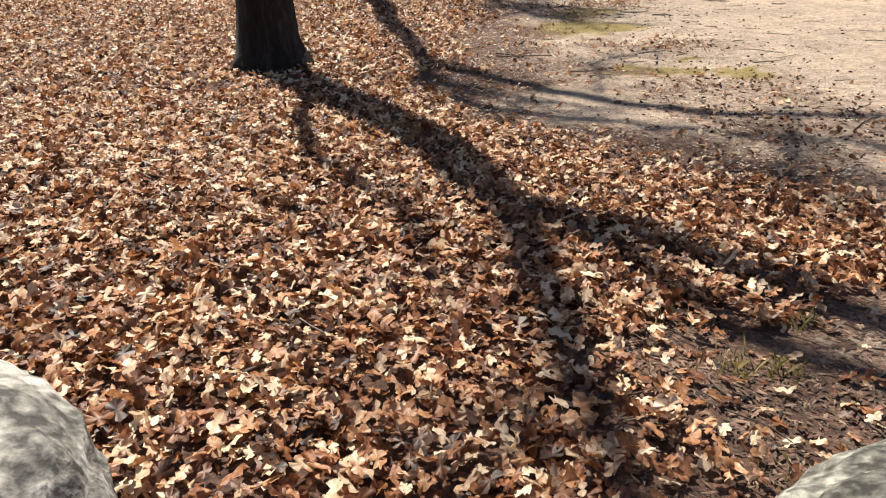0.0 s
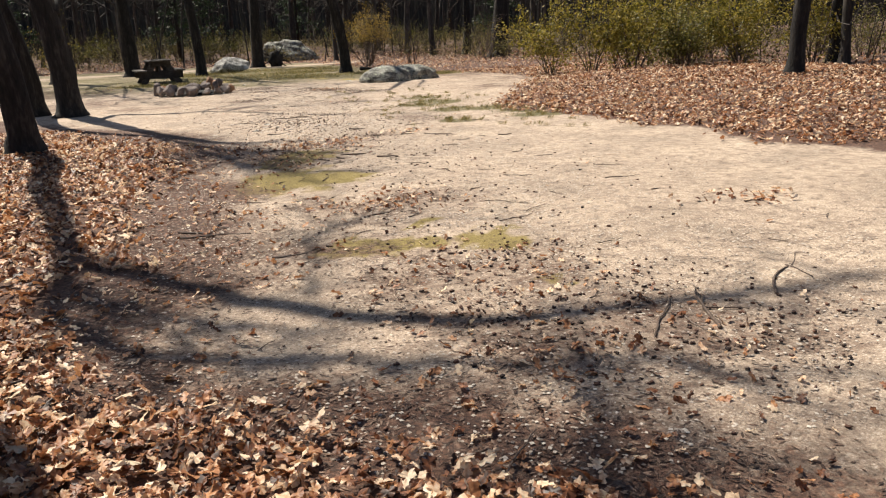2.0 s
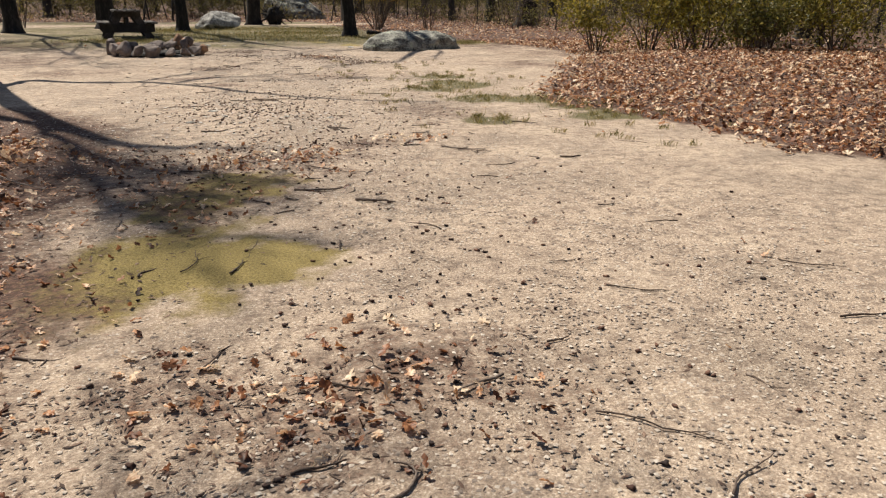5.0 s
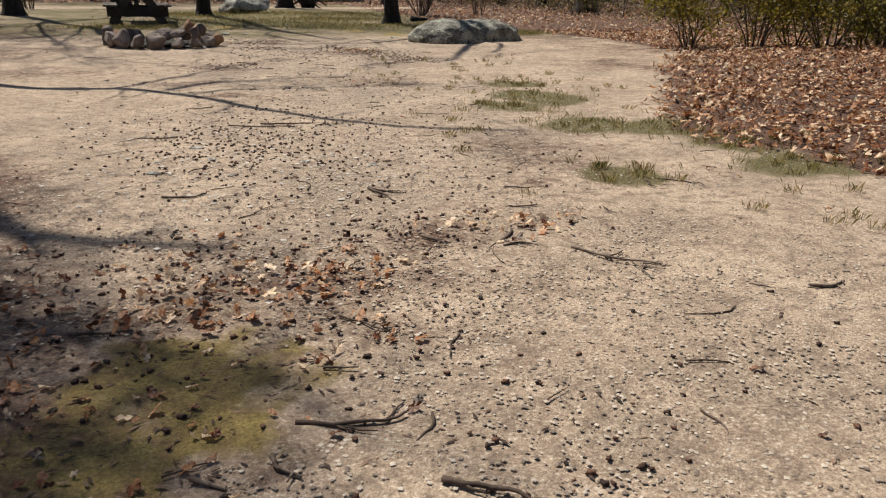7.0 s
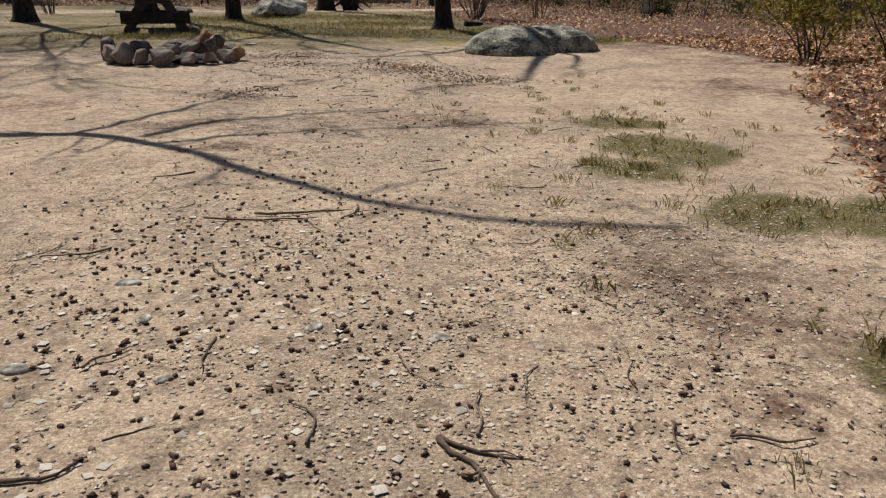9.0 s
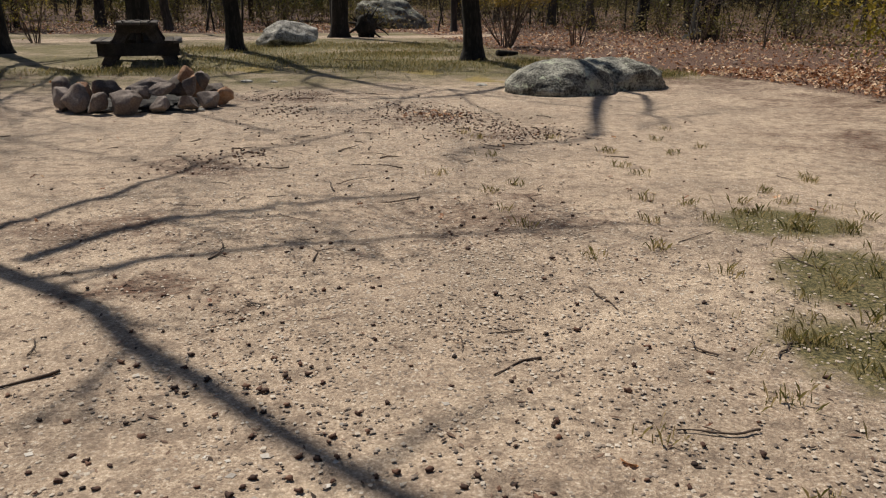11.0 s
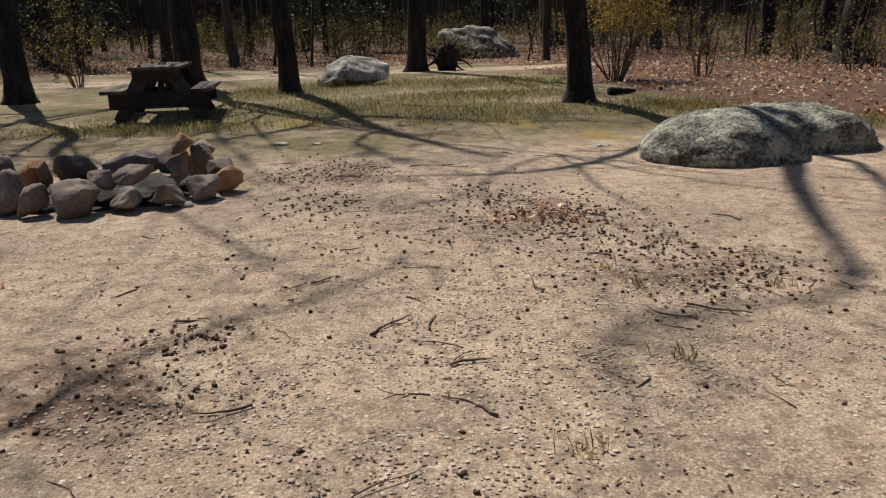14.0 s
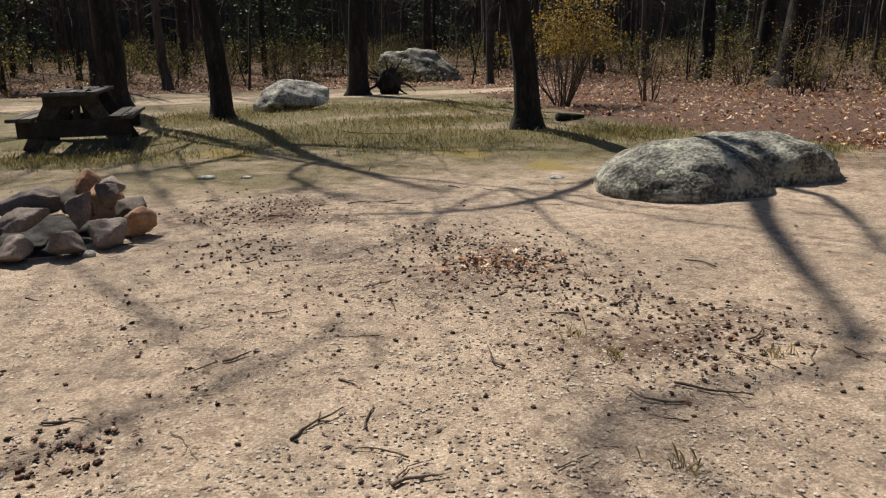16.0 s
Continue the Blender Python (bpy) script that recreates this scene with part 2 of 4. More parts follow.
def ground_material():
    m = bpy.data.materials.new("ground")
    m.use_nodes = True
    n, l = m.node_tree.nodes, m.node_tree.links
    b = n["Principled BSDF"]
    b.inputs["Roughness"].default_value = .95
    co = n.new("ShaderNodeTexCoord").outputs["Object"]

    def tex(scale, detail=6, rough=.6):
        t = n.new("ShaderNodeTexNoise")
        t.inputs["Scale"].default_value, t.inputs["Detail"].default_value, t.inputs["Roughness"].default_value = scale, detail, rough
        l.new(co, t.inputs["Vector"])
        return t.outputs[0]

    def ramp(fac, stops):
        r = n.new("ShaderNodeValToRGB")
        e = r.color_ramp.elements
        for i, (p, c) in enumerate(stops):
            x = e[i] if i < 2 else e.new(p)
            x.position, x.color = p, (*c, 1)
        l.new(fac, r.inputs[0])
        return r.outputs[0]

    def mixed(fac, a, c, kind="MIX"):
        x = n.new("ShaderNodeMixRGB")
        x.blend_type = kind
        if isinstance(fac, float):
            x.inputs[0].default_value = fac
        else:
            l.new(fac, x.inputs[0])
        l.new(a, x.inputs[1])
        l.new(c, x.inputs[2])
        return x.outputs[0]

    sand = ramp(tex(1.1, 8, .65), [(.36, (.22, .165, .12)), (.5, (.50, .37, .268)), (.62, (.71, .55, .40))])
    grit = ramp(tex(75, 3, .8), [(.34, (.09, .065, .05)), (.45, (.36, .275, .20)), (.57, (.56, .445, .33)), (.66, (.90, .81, .68))])
    c = mixed(.62, sand, grit)
    dirt = ramp(tex(9, 8, .75), [(.47, (0, 0, 0)), (.62, (1, 1, 1))])
    dark = ramp(tex(30, 5), [(.3, (.07, .048, .036)), (.7, (.28, .205, .15))])
    half = n.new("ShaderNodeMath")
    half.operation = "MULTIPLY"
    half.inputs[1].default_value = .75
    l.new(dirt, half.inputs[0])
    c = mixed(half.outputs[0], c, dark)
    z = n.new("ShaderNodeVertexColor")
    z.layer_name = "zone"
    sep = n.new("ShaderNodeSeparateColor")
    l.new(z.outputs[0], sep.inputs[0])

    def masked(channel, noise, lo, hi):
        """The zone's share, broken up by a noise at its rim."""
        a = n.new("ShaderNodeMath")
        a.operation = "ADD"
        l.new(channel, a.inputs[0])
        l.new(noise, a.inputs[1])
        r = n.new("ShaderNodeMapRange")
        r.inputs[1].default_value, r.inputs[2].default_value = lo, hi
        l.new(a.outputs[0], r.inputs[0])
        return r.outputs[0]

    brk = tex(12, 7, .7)
    grass = ramp(tex(55, 5, .7), [(.34, (.028, .026, .011)), (.5, (.12, .105, .04)), (.62, (.24, .19, .085)), (.72, (.42, .33, .19))])
    c = mixed(masked(sep.outputs[2], tex(2.6, 9, .78), .70, 1.18), c, grass)
    moss = ramp(tex(90, 4, .7), [(.3, (.11, .085, .026)), (.5, (.26, .195, .06)), (.7, (.38, .295, .11))])
    c = mixed(masked(sep.outputs[1], tex(4.5, 9, .8), .95, 1.25), c, moss)
    # leaf duff; its dark colour also paints the tree shade on the ground
    duff = ramp(tex(38, 6, .75), [(.34, (.02, .013, .010)), (.48, (.085, .045, .03)), (.6, (.18, .095, .06)), (.72, (.38, .26, .18))])
    c = mixed(masked(sep.outputs[0], brk, .75, 1.1), c, duff)
    l.new(c, b.inputs["Base Color"])
    bp = n.new("ShaderNodeBump")
    bp.inputs["Strength"].default_value, bp.inputs["Distance"].default_value = .9, .012
    add = n.new("ShaderNodeMath")
    l.new(tex(70, 4, .8), add.inputs[0])
    l.new(tex(14, 5, .7), add.inputs[1])
    l.new(add.outputs[0], bp.inputs["Height"])
    l.new(bp.outputs[0], b.inputs["Normal"])
    return m


# ---------------------------------------------------------------- ground
def build_ground():
    xs = np.concatenate([[-600, -200, -90, -50], np.arange(-32, -8, 1.0), np.arange(-8, 11, .09), np.arange(11, 36, 1.0), [50, 90, 200, 600]])
    ys = np.concatenate([[-600, -200, -60], np.arange(-20, 0, 1.0), np.arange(0, 30, .09), np.arange(30, 46, .25), np.arange(46, 75, 1.5), [90, 140, 250, 600]])
    X, Y = np.meshgrid(xs, ys)
    Z = gz(X, Y) + .006 * wob(X, Y, 3.1, 1) * ss((40 - Y) / 5) + .012 * wob(X, Y, 6.3, 5) * litter(X, Y) * ss((40 - Y) / 5)
    nx, ny = len(xs), len(ys)
    i = (np.arange(ny - 1)[:, None] * nx + np.arange(nx - 1)[None]).ravel()
    tris = np.concatenate([np.stack([i, i + 1, i + nx + 1], 1), np.stack([i, i + nx + 1, i + nx], 1)])
    V = np.stack([X, Y, Z], -1).reshape(-1, 3)
    me = fast_mesh("ground", V, tris, True)
    at = me.color_attributes.new("zone", "FLOAT_COLOR", "POINT")
    x, y = V[:, 0], V[:, 1]
    dry = .78 * ss((y / K - 26.3) / 3.5) * (.72 + .28 * wob(x, y, .8, 3))
    col = np.stack([np.maximum(litter(x, y), soil_and_shade(x, y)), patches(MOSS, x + .22 * wob(x, y, 2.6, 5), y + .22 * wob(y, x, 3.1, 2), 1.1) * .88, np.clip(np.maximum(patches(GRASS, x, y, .8) * .85, dry), 0, 1) * (1 - way(x, y)), np.ones_like(x)], 1)
    at.data.foreach_set("color", col.astype(np.float32).ravel())
    tagged(part("ground", me, ground_material()), "sandy gravel clearing with moss and leaf litter around it", "ground", kind="structure")


build_ground()


# ---------------------------------------------------------------- trees
def tube(pts, radii, segs=8, rough=0.0, seed=0, cap=True):
    """Verts and triangles of a tapered tube along points."""
    pts, radii = np.asarray(pts, float), np.asarray(radii, float)
    t = np.gradient(pts, axis=0)
    t /= np.linalg.norm(t, axis=1)[:, None] + 1e-9
    ref = np.array([1.0, 0, 0]) if abs(t[0, 0]) < .8 else np.array([0, 1.0, 0])
    a = np.cross(t, ref)
    a /= np.linalg.norm(a, axis=1)[:, None] + 1e-9
    b = np.cross(t, a)
    th = np.arange(segs) * 2 * np.pi / segs
    r = radii[:, None] * np.ones(segs)
    if rough:
        g = np.random.default_rng(seed)
        r = r * (1 + rough * g.normal(size=r.shape)) * (1 + rough * g.normal(size=(1, segs)))
    v = pts[:, None] + r[..., None] * (np.cos(th)[None, :, None] * a[:, None] + np.sin(th)[None, :, None] * b[:, None])
    n = len(pts)
    i, j = np.meshgrid(np.arange(n - 1), np.arange(segs), indexing="ij")
    k = (j + 1) % segs
    q = [i * segs + j, i * segs + k, (i + 1) * segs + k, (i + 1) * segs + j]
    f = np.concatenate([np.stack([q[0], q[1], q[2]], -1).reshape(-1, 3), np.stack([q[0], q[2], q[3]], -1).reshape(-1, 3)])
    v = v.reshape(-1, 3)
    if cap:
        m = len(v)
        v = np.vstack([v, pts[0], pts[-1]])
        e = np.arange(segs)
        f = np.vstack([f, np.stack([e + 0 * e, 0 * e + m, (e + 1) % segs], 1), np.stack([(n - 1) * segs + e, (n - 1) * segs + (e + 1) % segs, 0 * e + m + 1], 1)])
    return v, f


def joined(pieces):
    vs, fs, o = [], [], 0
    for v, f in pieces:
        vs.append(v)
        fs.append(f + o)
        o += len(v)
    return np.vstack(vs), np.vstack(fs)


def crooked(start, way_, length, n, bend, g, up=0.0):
    """Points of a branch that wanders."""
    p, d = np.array(start, float), np.array(way_, float)
    out = [p.copy()]
    for _ in range(n):
        d = d + bend * g.normal(size=3) + np.array([0, 0, up])
        d /= np.linalg.norm(d)
        p = p + d * length / n
        out.append(p.copy())
    return np.array(out)


def tree_meshes(seed, dia, height, lean=(0, 0), low=3.0, segs=14, limbs=9, twigs=4, bare=0.5):
    g = np.random.default_rng(seed)
    n = 16
    h = np.concatenate([[-.1, .0, .08, .2, .45, .9], np.linspace(1.5, height, n - 5)])
    w = np.cumsum(g.normal(size=(len(h), 2)) * dia * .06, axis=0)
    w[:5] *= .2
    w[9:] += np.cumsum(g.normal(size=(len(h) - 9, 2)) * .16, axis=0)
    pts = np.stack([lean[0] * h + w[:, 0], lean[1] * h + w[:, 1], h], 1)
    rad = dia / 2 * (1 - .9 * (np.maximum(h - 1.5, 0) / height) ** .62) + dia * .32 * np.exp(-np.maximum(h, 0) / .16)
    v, f = tube(pts, rad, segs, .045, seed)
    trunk = fast_mesh("trunk", v, f, True)
    big, small = [], []
    for k in range(limbs):
        z = low + (height * .93 - low) * (k + g.random() * .8) / limbs
        base = np.array([np.interp(z, h, pts[:, 0]), np.interp(z, h, pts[:, 1]), z])
        a = g.random() * 6.283
        L = (height - z) * .5 + 1.9 + g.random()
        b = crooked(base, (math.cos(a), math.sin(a), .45 + .4 * g.random()), L, 7, .17, g, .03)
        r0 = max(.022, np.interp(z, h, rad) * .42)
        big.append(tube(b, np.linspace(r0, r0 * .22, 8), 6, cap=False))
        for _ in range(twigs):
            i = g.integers(2, 8)
            d = b[min(i, 7)] - b[i - 1]
            d = d / np.linalg.norm(d) + .75 * g.normal(size=3)
            t = crooked(b[i], d / np.linalg.norm(d), L * (.25 + .3 * g.random()), 5, .22, g)
            small.append(tube(t, np.linspace(r0 * .32, .004, 6), 4, cap=False))
            for _ in range(3):
                j = g.integers(1, 6)
                e = crooked(t[j], g.normal(size=3) * [1, 1, .6] + [0, 0, .2], L * .14 * (.5 + g.random()), 3, .25, g)
                small.append(tube(e, np.linspace(.012, .005, 4), 3, cap=False))
    return trunk, [fast_mesh("limb", *x, True) for x in big], fast_mesh("crown", *joined(small), True)


def tree(u, v, dia, height=13, lean=(0, 0), low=3.2, seed=1, label="tall oak with rough bark darkened as in shade and bare limbs", limbs=9, mat=None, twigs=6):
    mat = mat or BACKLIT_BARK
    x, y = u * K, v * K
    ob = new("tree")
    ob.location = (x, y, on_ground(x, y))
    tr, big, crown = tree_meshes(seed, dia, height, lean, low, limbs=limbs, twigs=twigs)
    part("trunk", tr, mat, ob)
    for b in big:
        part("limb", b, mat, ob)
    part("crown", crown, mat, ob, "bare fine spring twigs")
    return tagged(ob, label, "tree")


def smooth_line(points, n):
    """n points along a smooth curve through the points given."""
    p = np.asarray(points, float)
    t = np.concatenate([[0], np.cumsum(np.linalg.norm(np.diff(p, axis=0), axis=1))])
    m = np.gradient(p, t, axis=0)
    s = np.linspace(0, t[-1], n)
    i = np.clip(np.searchsorted(t, s, side="right") - 1, 0, len(p) - 2)
    h = (t[i + 1] - t[i])[:, None]
    f = ((s - t[i])[:, None]) / h
    return (2 * f ** 3 - 3 * f ** 2 + 1) * p[i] + (f ** 3 - 2 * f ** 2 + f) * h * m[i] + (3 * f ** 2 - 2 * f ** 3) * p[i + 1] + (f ** 3 - f ** 2) * h * m[i + 1]


def known_tree(x, y, dia, trunk, limbs, seed, label, twigs=5, length=1.3, up=4.0):
    """An oak whose crown is known by the shade it throws: trunk and limbs are rows of the shadow's place on the ground and the height of the wood."""
    g = np.random.default_rng(seed)
    slope = np.array(SHADE) / math.hypot(*SHADE) / math.tan(radians(ELEV))
    lift = lambda rows: [(a - slope[0] * z - x, b - slope[1] * z - y, z) for a, b, z in rows]
    ob = new("tree")
    ob.location = (x, y, on_ground(x, y))
    stem = smooth_line([(0, 0, -.1), (0, 0, .3), *lift(trunk)], 34)
    low = np.array([(0, 0, -.12), (0, 0, 0), (0, 0, .07), (0, 0, .16), (0, 0, .28)])
    stem = np.vstack([low, stem[stem[:, 2] > .4]])
    h = stem[:, 2]
    rad = dia / 2 * (1 - .8 * np.clip(h / h[-1], 0, 1) ** 1.3) + dia * .3 * np.exp(-np.maximum(h, 0) / .17)
    part("trunk", fast_mesh("trunk", *tube(stem, rad, 18, .05, seed), True), BACKLIT_BARK, ob)
    lines = [(stem[h > up], rad[h > up] * .5)]
    for r, rows in limbs:
        c = smooth_line(lift(rows), 22)
        c[2:-1] += g.normal(size=(19, 3)) * .022
        rr = np.linspace(r, r * .3, 22)
        part("limb", fast_mesh("limb", *tube(c, rr, 8, .06, seed), True), BACKLIT_BARK, ob)
        lines.append((c, rr))
    fine = []
    for c, rr in lines:
        for _ in range(int(twigs * max(2, len(c) / 4))):
            k = int(g.integers(len(c) // 3, len(c)))
            L = length * g.uniform(.5, 1.5)
            b = crooked(c[k], g.normal(size=3) * [1, 1, .6] + [0, 0, .35], L, 6, .25, g)
            fine.append(tube(b, np.linspace(min(rr[k] * .5, .022), .005, 7), 5, cap=False))
            for _ in range(3):
                e = crooked(b[int(g.integers(1, 7))], g.normal(size=3), L * g.uniform(.25, .5), 4, .25, g)
                fine.append(tube(e, np.linspace(.010, .004, 5), 3, cap=False))
    part("crown", fast_mesh("crown", *joined(fine), True), BACKLIT_BARK, ob, "bare fine spring twigs")
    return tagged(ob, label, "tree")


known_tree(-1.485, 7.11, .48, [(.09, 3.83, 5.2), (.38, 3.01, 6.5), (.85, 2.77, 7.3), (1.17, 2.44, 8.2), (1.46, 2.16, 9), (2.2, 1.2, 11)], [
    (.11, [(.38, 3.05, 6.4), (.40, 2.23, 7.6), (.45, 1.83, 8.4), (.43, 1.3, 9.4), (.6, .3, 11)]),
    (.085, [(.55, 2.85, 6.9), (.77, 2.49, 7.6), (.94, 2.09, 8.4), (1.27, 1.82, 9.2), (1.9, 1.3, 10.2)]),
    (.07, [(-.95, 5.85, 2.0), (-.75, 4.4, 4.2), (-.61, 3.78, 5.0), (-.34, 3.25, 6), (-.07, 2.7, 7), (.1, 2.0, 8)])], 11,
    "thick oak trunk rising from deep leaf litter", 2, .7, 8.5)
known_tree(-1.1, 13.25, .36, [(-.76, 12.3, 1.5), (-.57, 10.43, 4.4), (-.22, 8.36, 7.5), (-.05, 6.95, 9.6), (-.03, 6.04, 11), (.26, 5.52, 12), (.5, 4.7, 13.5)], [
    (.06, [(-.05, 6.6, 10.2), (.4, 5.9, 10.6), (.9, 5.4, 11), (1.3, 5.1, 11.4)]),
    (.05, [(-.05, 6.8, 9.8), (.2, 6.0, 10.6), (.5, 5.5, 11.2), (.8, 4.9, 11.8)]),
    (.11, [(-.1, 7.6, 8.6), (.04, 7.03, 9.0), (.54, 6.39, 9.4), (1.03, 5.71, 9.9), (1.57, 5.23, 10.3), (2.1, 5.0, 10.7), (2.7, 4.83, 11.1), (3.1, 4.8, 11.4), (4.1, 4.67, 12)]),
    (.04, [(1.26, 5.75, 10), (1.38, 6.36, 10.2), (1.49, 6.96, 10.4), (1.74, 7.25, 10.6), (2.3, 7.6, 11)]),
    (.07, [(.1, 5.6, 11.8), (.6, 5.1, 12), (1.2, 4.84, 12.2), (1.72, 4.53, 12.4), (2.28, 4.34, 12.6), (2.81, 3.96, 12.8), (3.3, 3.7, 13)]),
    (.06, [(2.2, 4.5, 12.5), (1.94, 3.96, 12.8), (1.8, 3.7, 13), (1.6, 3.2, 13.4)])], 12,
    "slender leaning oak at the edge of the leaves", 4, 1.1, 9)
known_tree(-1.08, 19.3, .44, [(-.42, 17.3, 3.2), (.3, 15.2, 6.5), (1.0, 13.6, 9), (1.6, 12.4, 11)], [
    (.095, [(-.48, 18.04, 2.0), (-.25, 18.75, 2.7), (.63, 18.25, 4), (1.34, 18.13, 4.8), (2.1, 17.58, 5.6), (2.78, 16.62, 6.6), (3.33, 15.86, 7.5), (3.8, 15.31, 8.2), (4.46, 15.05, 8.8), (5.0, 14.9, 9.3)]),
    (.028, [(2.0, 17.7, 5.6), (3.06, 17.98, 6.4), (4.13, 18.02, 7.2), (5.72, 17.91, 8.2)]),
    (.035, [(1.33, 18.2, 4.8), (1.97, 19.23, 5.6), (2.4, 20.0, 6.2), (2.86, 20.74, 7), (3.6, 21.24, 7.8)]),
    (.045, [(1.9, 18.0, 5.2), (2.44, 18.56, 6), (3.21, 18.83, 7), (4.07, 18.95, 8)])], 13,
    "tall oak standing beside a twin trunk", 3, .8, 8)
known_tree(-1.8, 20.0, .38, [(-1.3, 17.6, 3.5), (-.64, 15.75, 6.2), (.51, 14.26, 8.6), (.89, 13.66, 9.6), (1.41, 12.8, 10.8), (1.77, 12.58, 11.3), (2.4, 12.33, 12)], [
    (.08, [(.51, 14.26, 8.6), (1.0, 12.8, 10.2), (1.6, 11.6, 11.5), (2.2, 11.2, 12.4), (2.6, 10.9, 13)]),
    (.07, [(1.0, 12.8, 10.2), (1.2, 11.5, 11.5), (1.7, 10.9, 12.4), (2.3, 10.5, 13)]),
    (.06, [(1.2, 11.6, 11.6), (1.5, 10.4, 12.6), (1.9, 9.9, 13.2), (2.3, 9.6, 13.6)])], 14,
    "leaning oak behind its twin", 10, 1.1, 9)
known_tree(2.3, 32.6, .33, [(3.05, 30.5, 3.3), (3.5, 28.5, 6.4), (3.94, 27.06, 8.6), (4.45, 25.96, 10.5), (5, 25, 12)], [
    (.06, [(3.4, 28.6, 6.2), (2.8, 27.61, 7.8), (2.24, 27.12, 8.8), (1.6, 26.7, 9.6)]),
    (.06, [(3.45, 28.6, 6.2), (4.2, 28.2, 7.5), (5.2, 27.6, 9), (6, 27.2, 10)]),
    (.05, [(3.9, 27.1, 8.6), (3.6, 26.2, 9.6), (3.9, 25.3, 10.6), (4.3, 24.7, 11.5)])], 17,
    "straight oak trunk beside the flat slab of rock", 4, 1.1, 6)
known_tree(7.1, 29.4, .37, [(7.5, 27.75, 2.5), (7.55, 26.6, 4.4), (7.7, 25.2, 6.6), (7.6, 24.2, 8.2), (7.2, 23.4, 9.5), (6.75, 22.4, 11), (6.2, 21.0, 13)], [
    (.075, [(7.5, 26.6, 4.3), (6.83, 25.6, 5.6), (5.97, 24.66, 6.8), (5.34, 24.28, 7.5), (4.58, 24.19, 8.2), (3.95, 24.32, 8.8)]),
    (.045, [(6.3, 21.3, 12.6), (5.9, 20.76, 13), (5.46, 20.76, 13.2), (5.0, 20.59, 13.4), (4.65, 20.3, 13.7), (4.5, 19.5, 14)]),
    (.07, [(7.7, 25.2, 6.6), (8.1, 24.3, 8), (8.0, 23.6, 9), (7.6, 22.8, 10), (7.2, 21.6, 11.5)])], 18,
    "dark oak trunk casting a shadow towards the boulder", 2, .9, 9)
tree(-2.85, 36.0, .42, 14, (-.005, 0), 3, 15, "dark oak trunk near the picnic table", 10, twigs=14)
tree(-.15, 39.5, .52, 15, (-.05, 0), 3.2, 16, "thick leaning oak trunk behind the picnic table", 10, twigs=14)
tree(5.8, 43.5, .52, 15, (0, 0), 4.5, 19, "oak trunk behind the flat rock slab", 8)
tree(14.8, 16.4, .32, 11, (.07, 0), 3.0, 20, "slim oak among the bushes at the clearing's edge", 8)
tree(19, 19.2, .32, 12, (.03, 0), 3.0, 21, "slim oak in the brush", 7)
tree(18.4, 41.0, .80, 16, (.0, 0), 4.5, 22, "massive dark oak trunk in the wood", 8)
tree(19.1, 47.5, .46, 15, (0, 0), 4.5, 23, "dark oak trunk in the wood", 7)
tree(22.1, 48.5, .52, 15, (.01, 0), 4.5, 24, "dark oak trunk in the wood", 7)


def far_trees():
    """The wood around the clearing."""
    g = np.random.default_rng(3)
    kinds = []
    for k in range(5):
        ob = tree(-40 - 3 * k, 80, (.22, .3, .4, .16, .5)[k], (11, 13, 15, 9, 16)[k], (.03 * (k - 2), 0), 2.6, 40 + k, "slender bare tree in the wood behind the clearing", 11, BARK_FAR, 9)
        tagged(ob, group="trees of the wood")
        kinds.append(ob)
    done, spots = 0, []
    while done < 290:
        u, v = g.uniform(-48, 62), g.uniform(-22, 100)
        inside = -4.5 - .12 * max(v - 16, 0) < u < 16 + .12 * v and -9 < v < 46.5
        if inside or (v < 5 and abs(u) < 9) or any((u - a) ** 2 + (v - b) ** 2 < 2.2 for a, b in spots):
            continue
        if v < 20 and g.random() < .7 or (v > 46 and abs(v - 47) < 1.0) or (u < -4 and v < 34 and g.random() < .75):
            continue
        spots.append((u, v))
        s = g.uniform(.8, 1.25)
        x, y = u * K, v * K
        copy_thing(kinds[g.integers(0, 5)], pose(x, y, on_ground(x, y, -.03), 0, 0, g.uniform(0, 360)))
        done += 1


far_trees()


# ---------------------------------------------------------------- shrubs
def leaf_cards(places, size, g, tilt=.9):
    """Small folded leaves, two halves each, at the places given."""
    n = len(places)
    d = g.normal(size=(n, 3)) * [1, 1, tilt]
    d /= np.linalg.norm(d, axis=1)[:, None]
    s = np.cross(d, g.normal(size=(n, 3)))
    s /= np.linalg.norm(s, axis=1)[:, None]
    up = np.cross(d, s)
    L = size * g.uniform(.6, 1.4, (n, 1))
    p = np.asarray(places)
    v = np.stack([p, p + d * L * .5 + s * L * .32 + up * L * .12, p + d * L, p + d * L * .5 - s * L * .32 + up * L * .12], 1).reshape(-1, 3)
    b = np.arange(n)[:, None] * 4
    return v, np.vstack([b + [0, 1, 2], b + [0, 2, 3]])


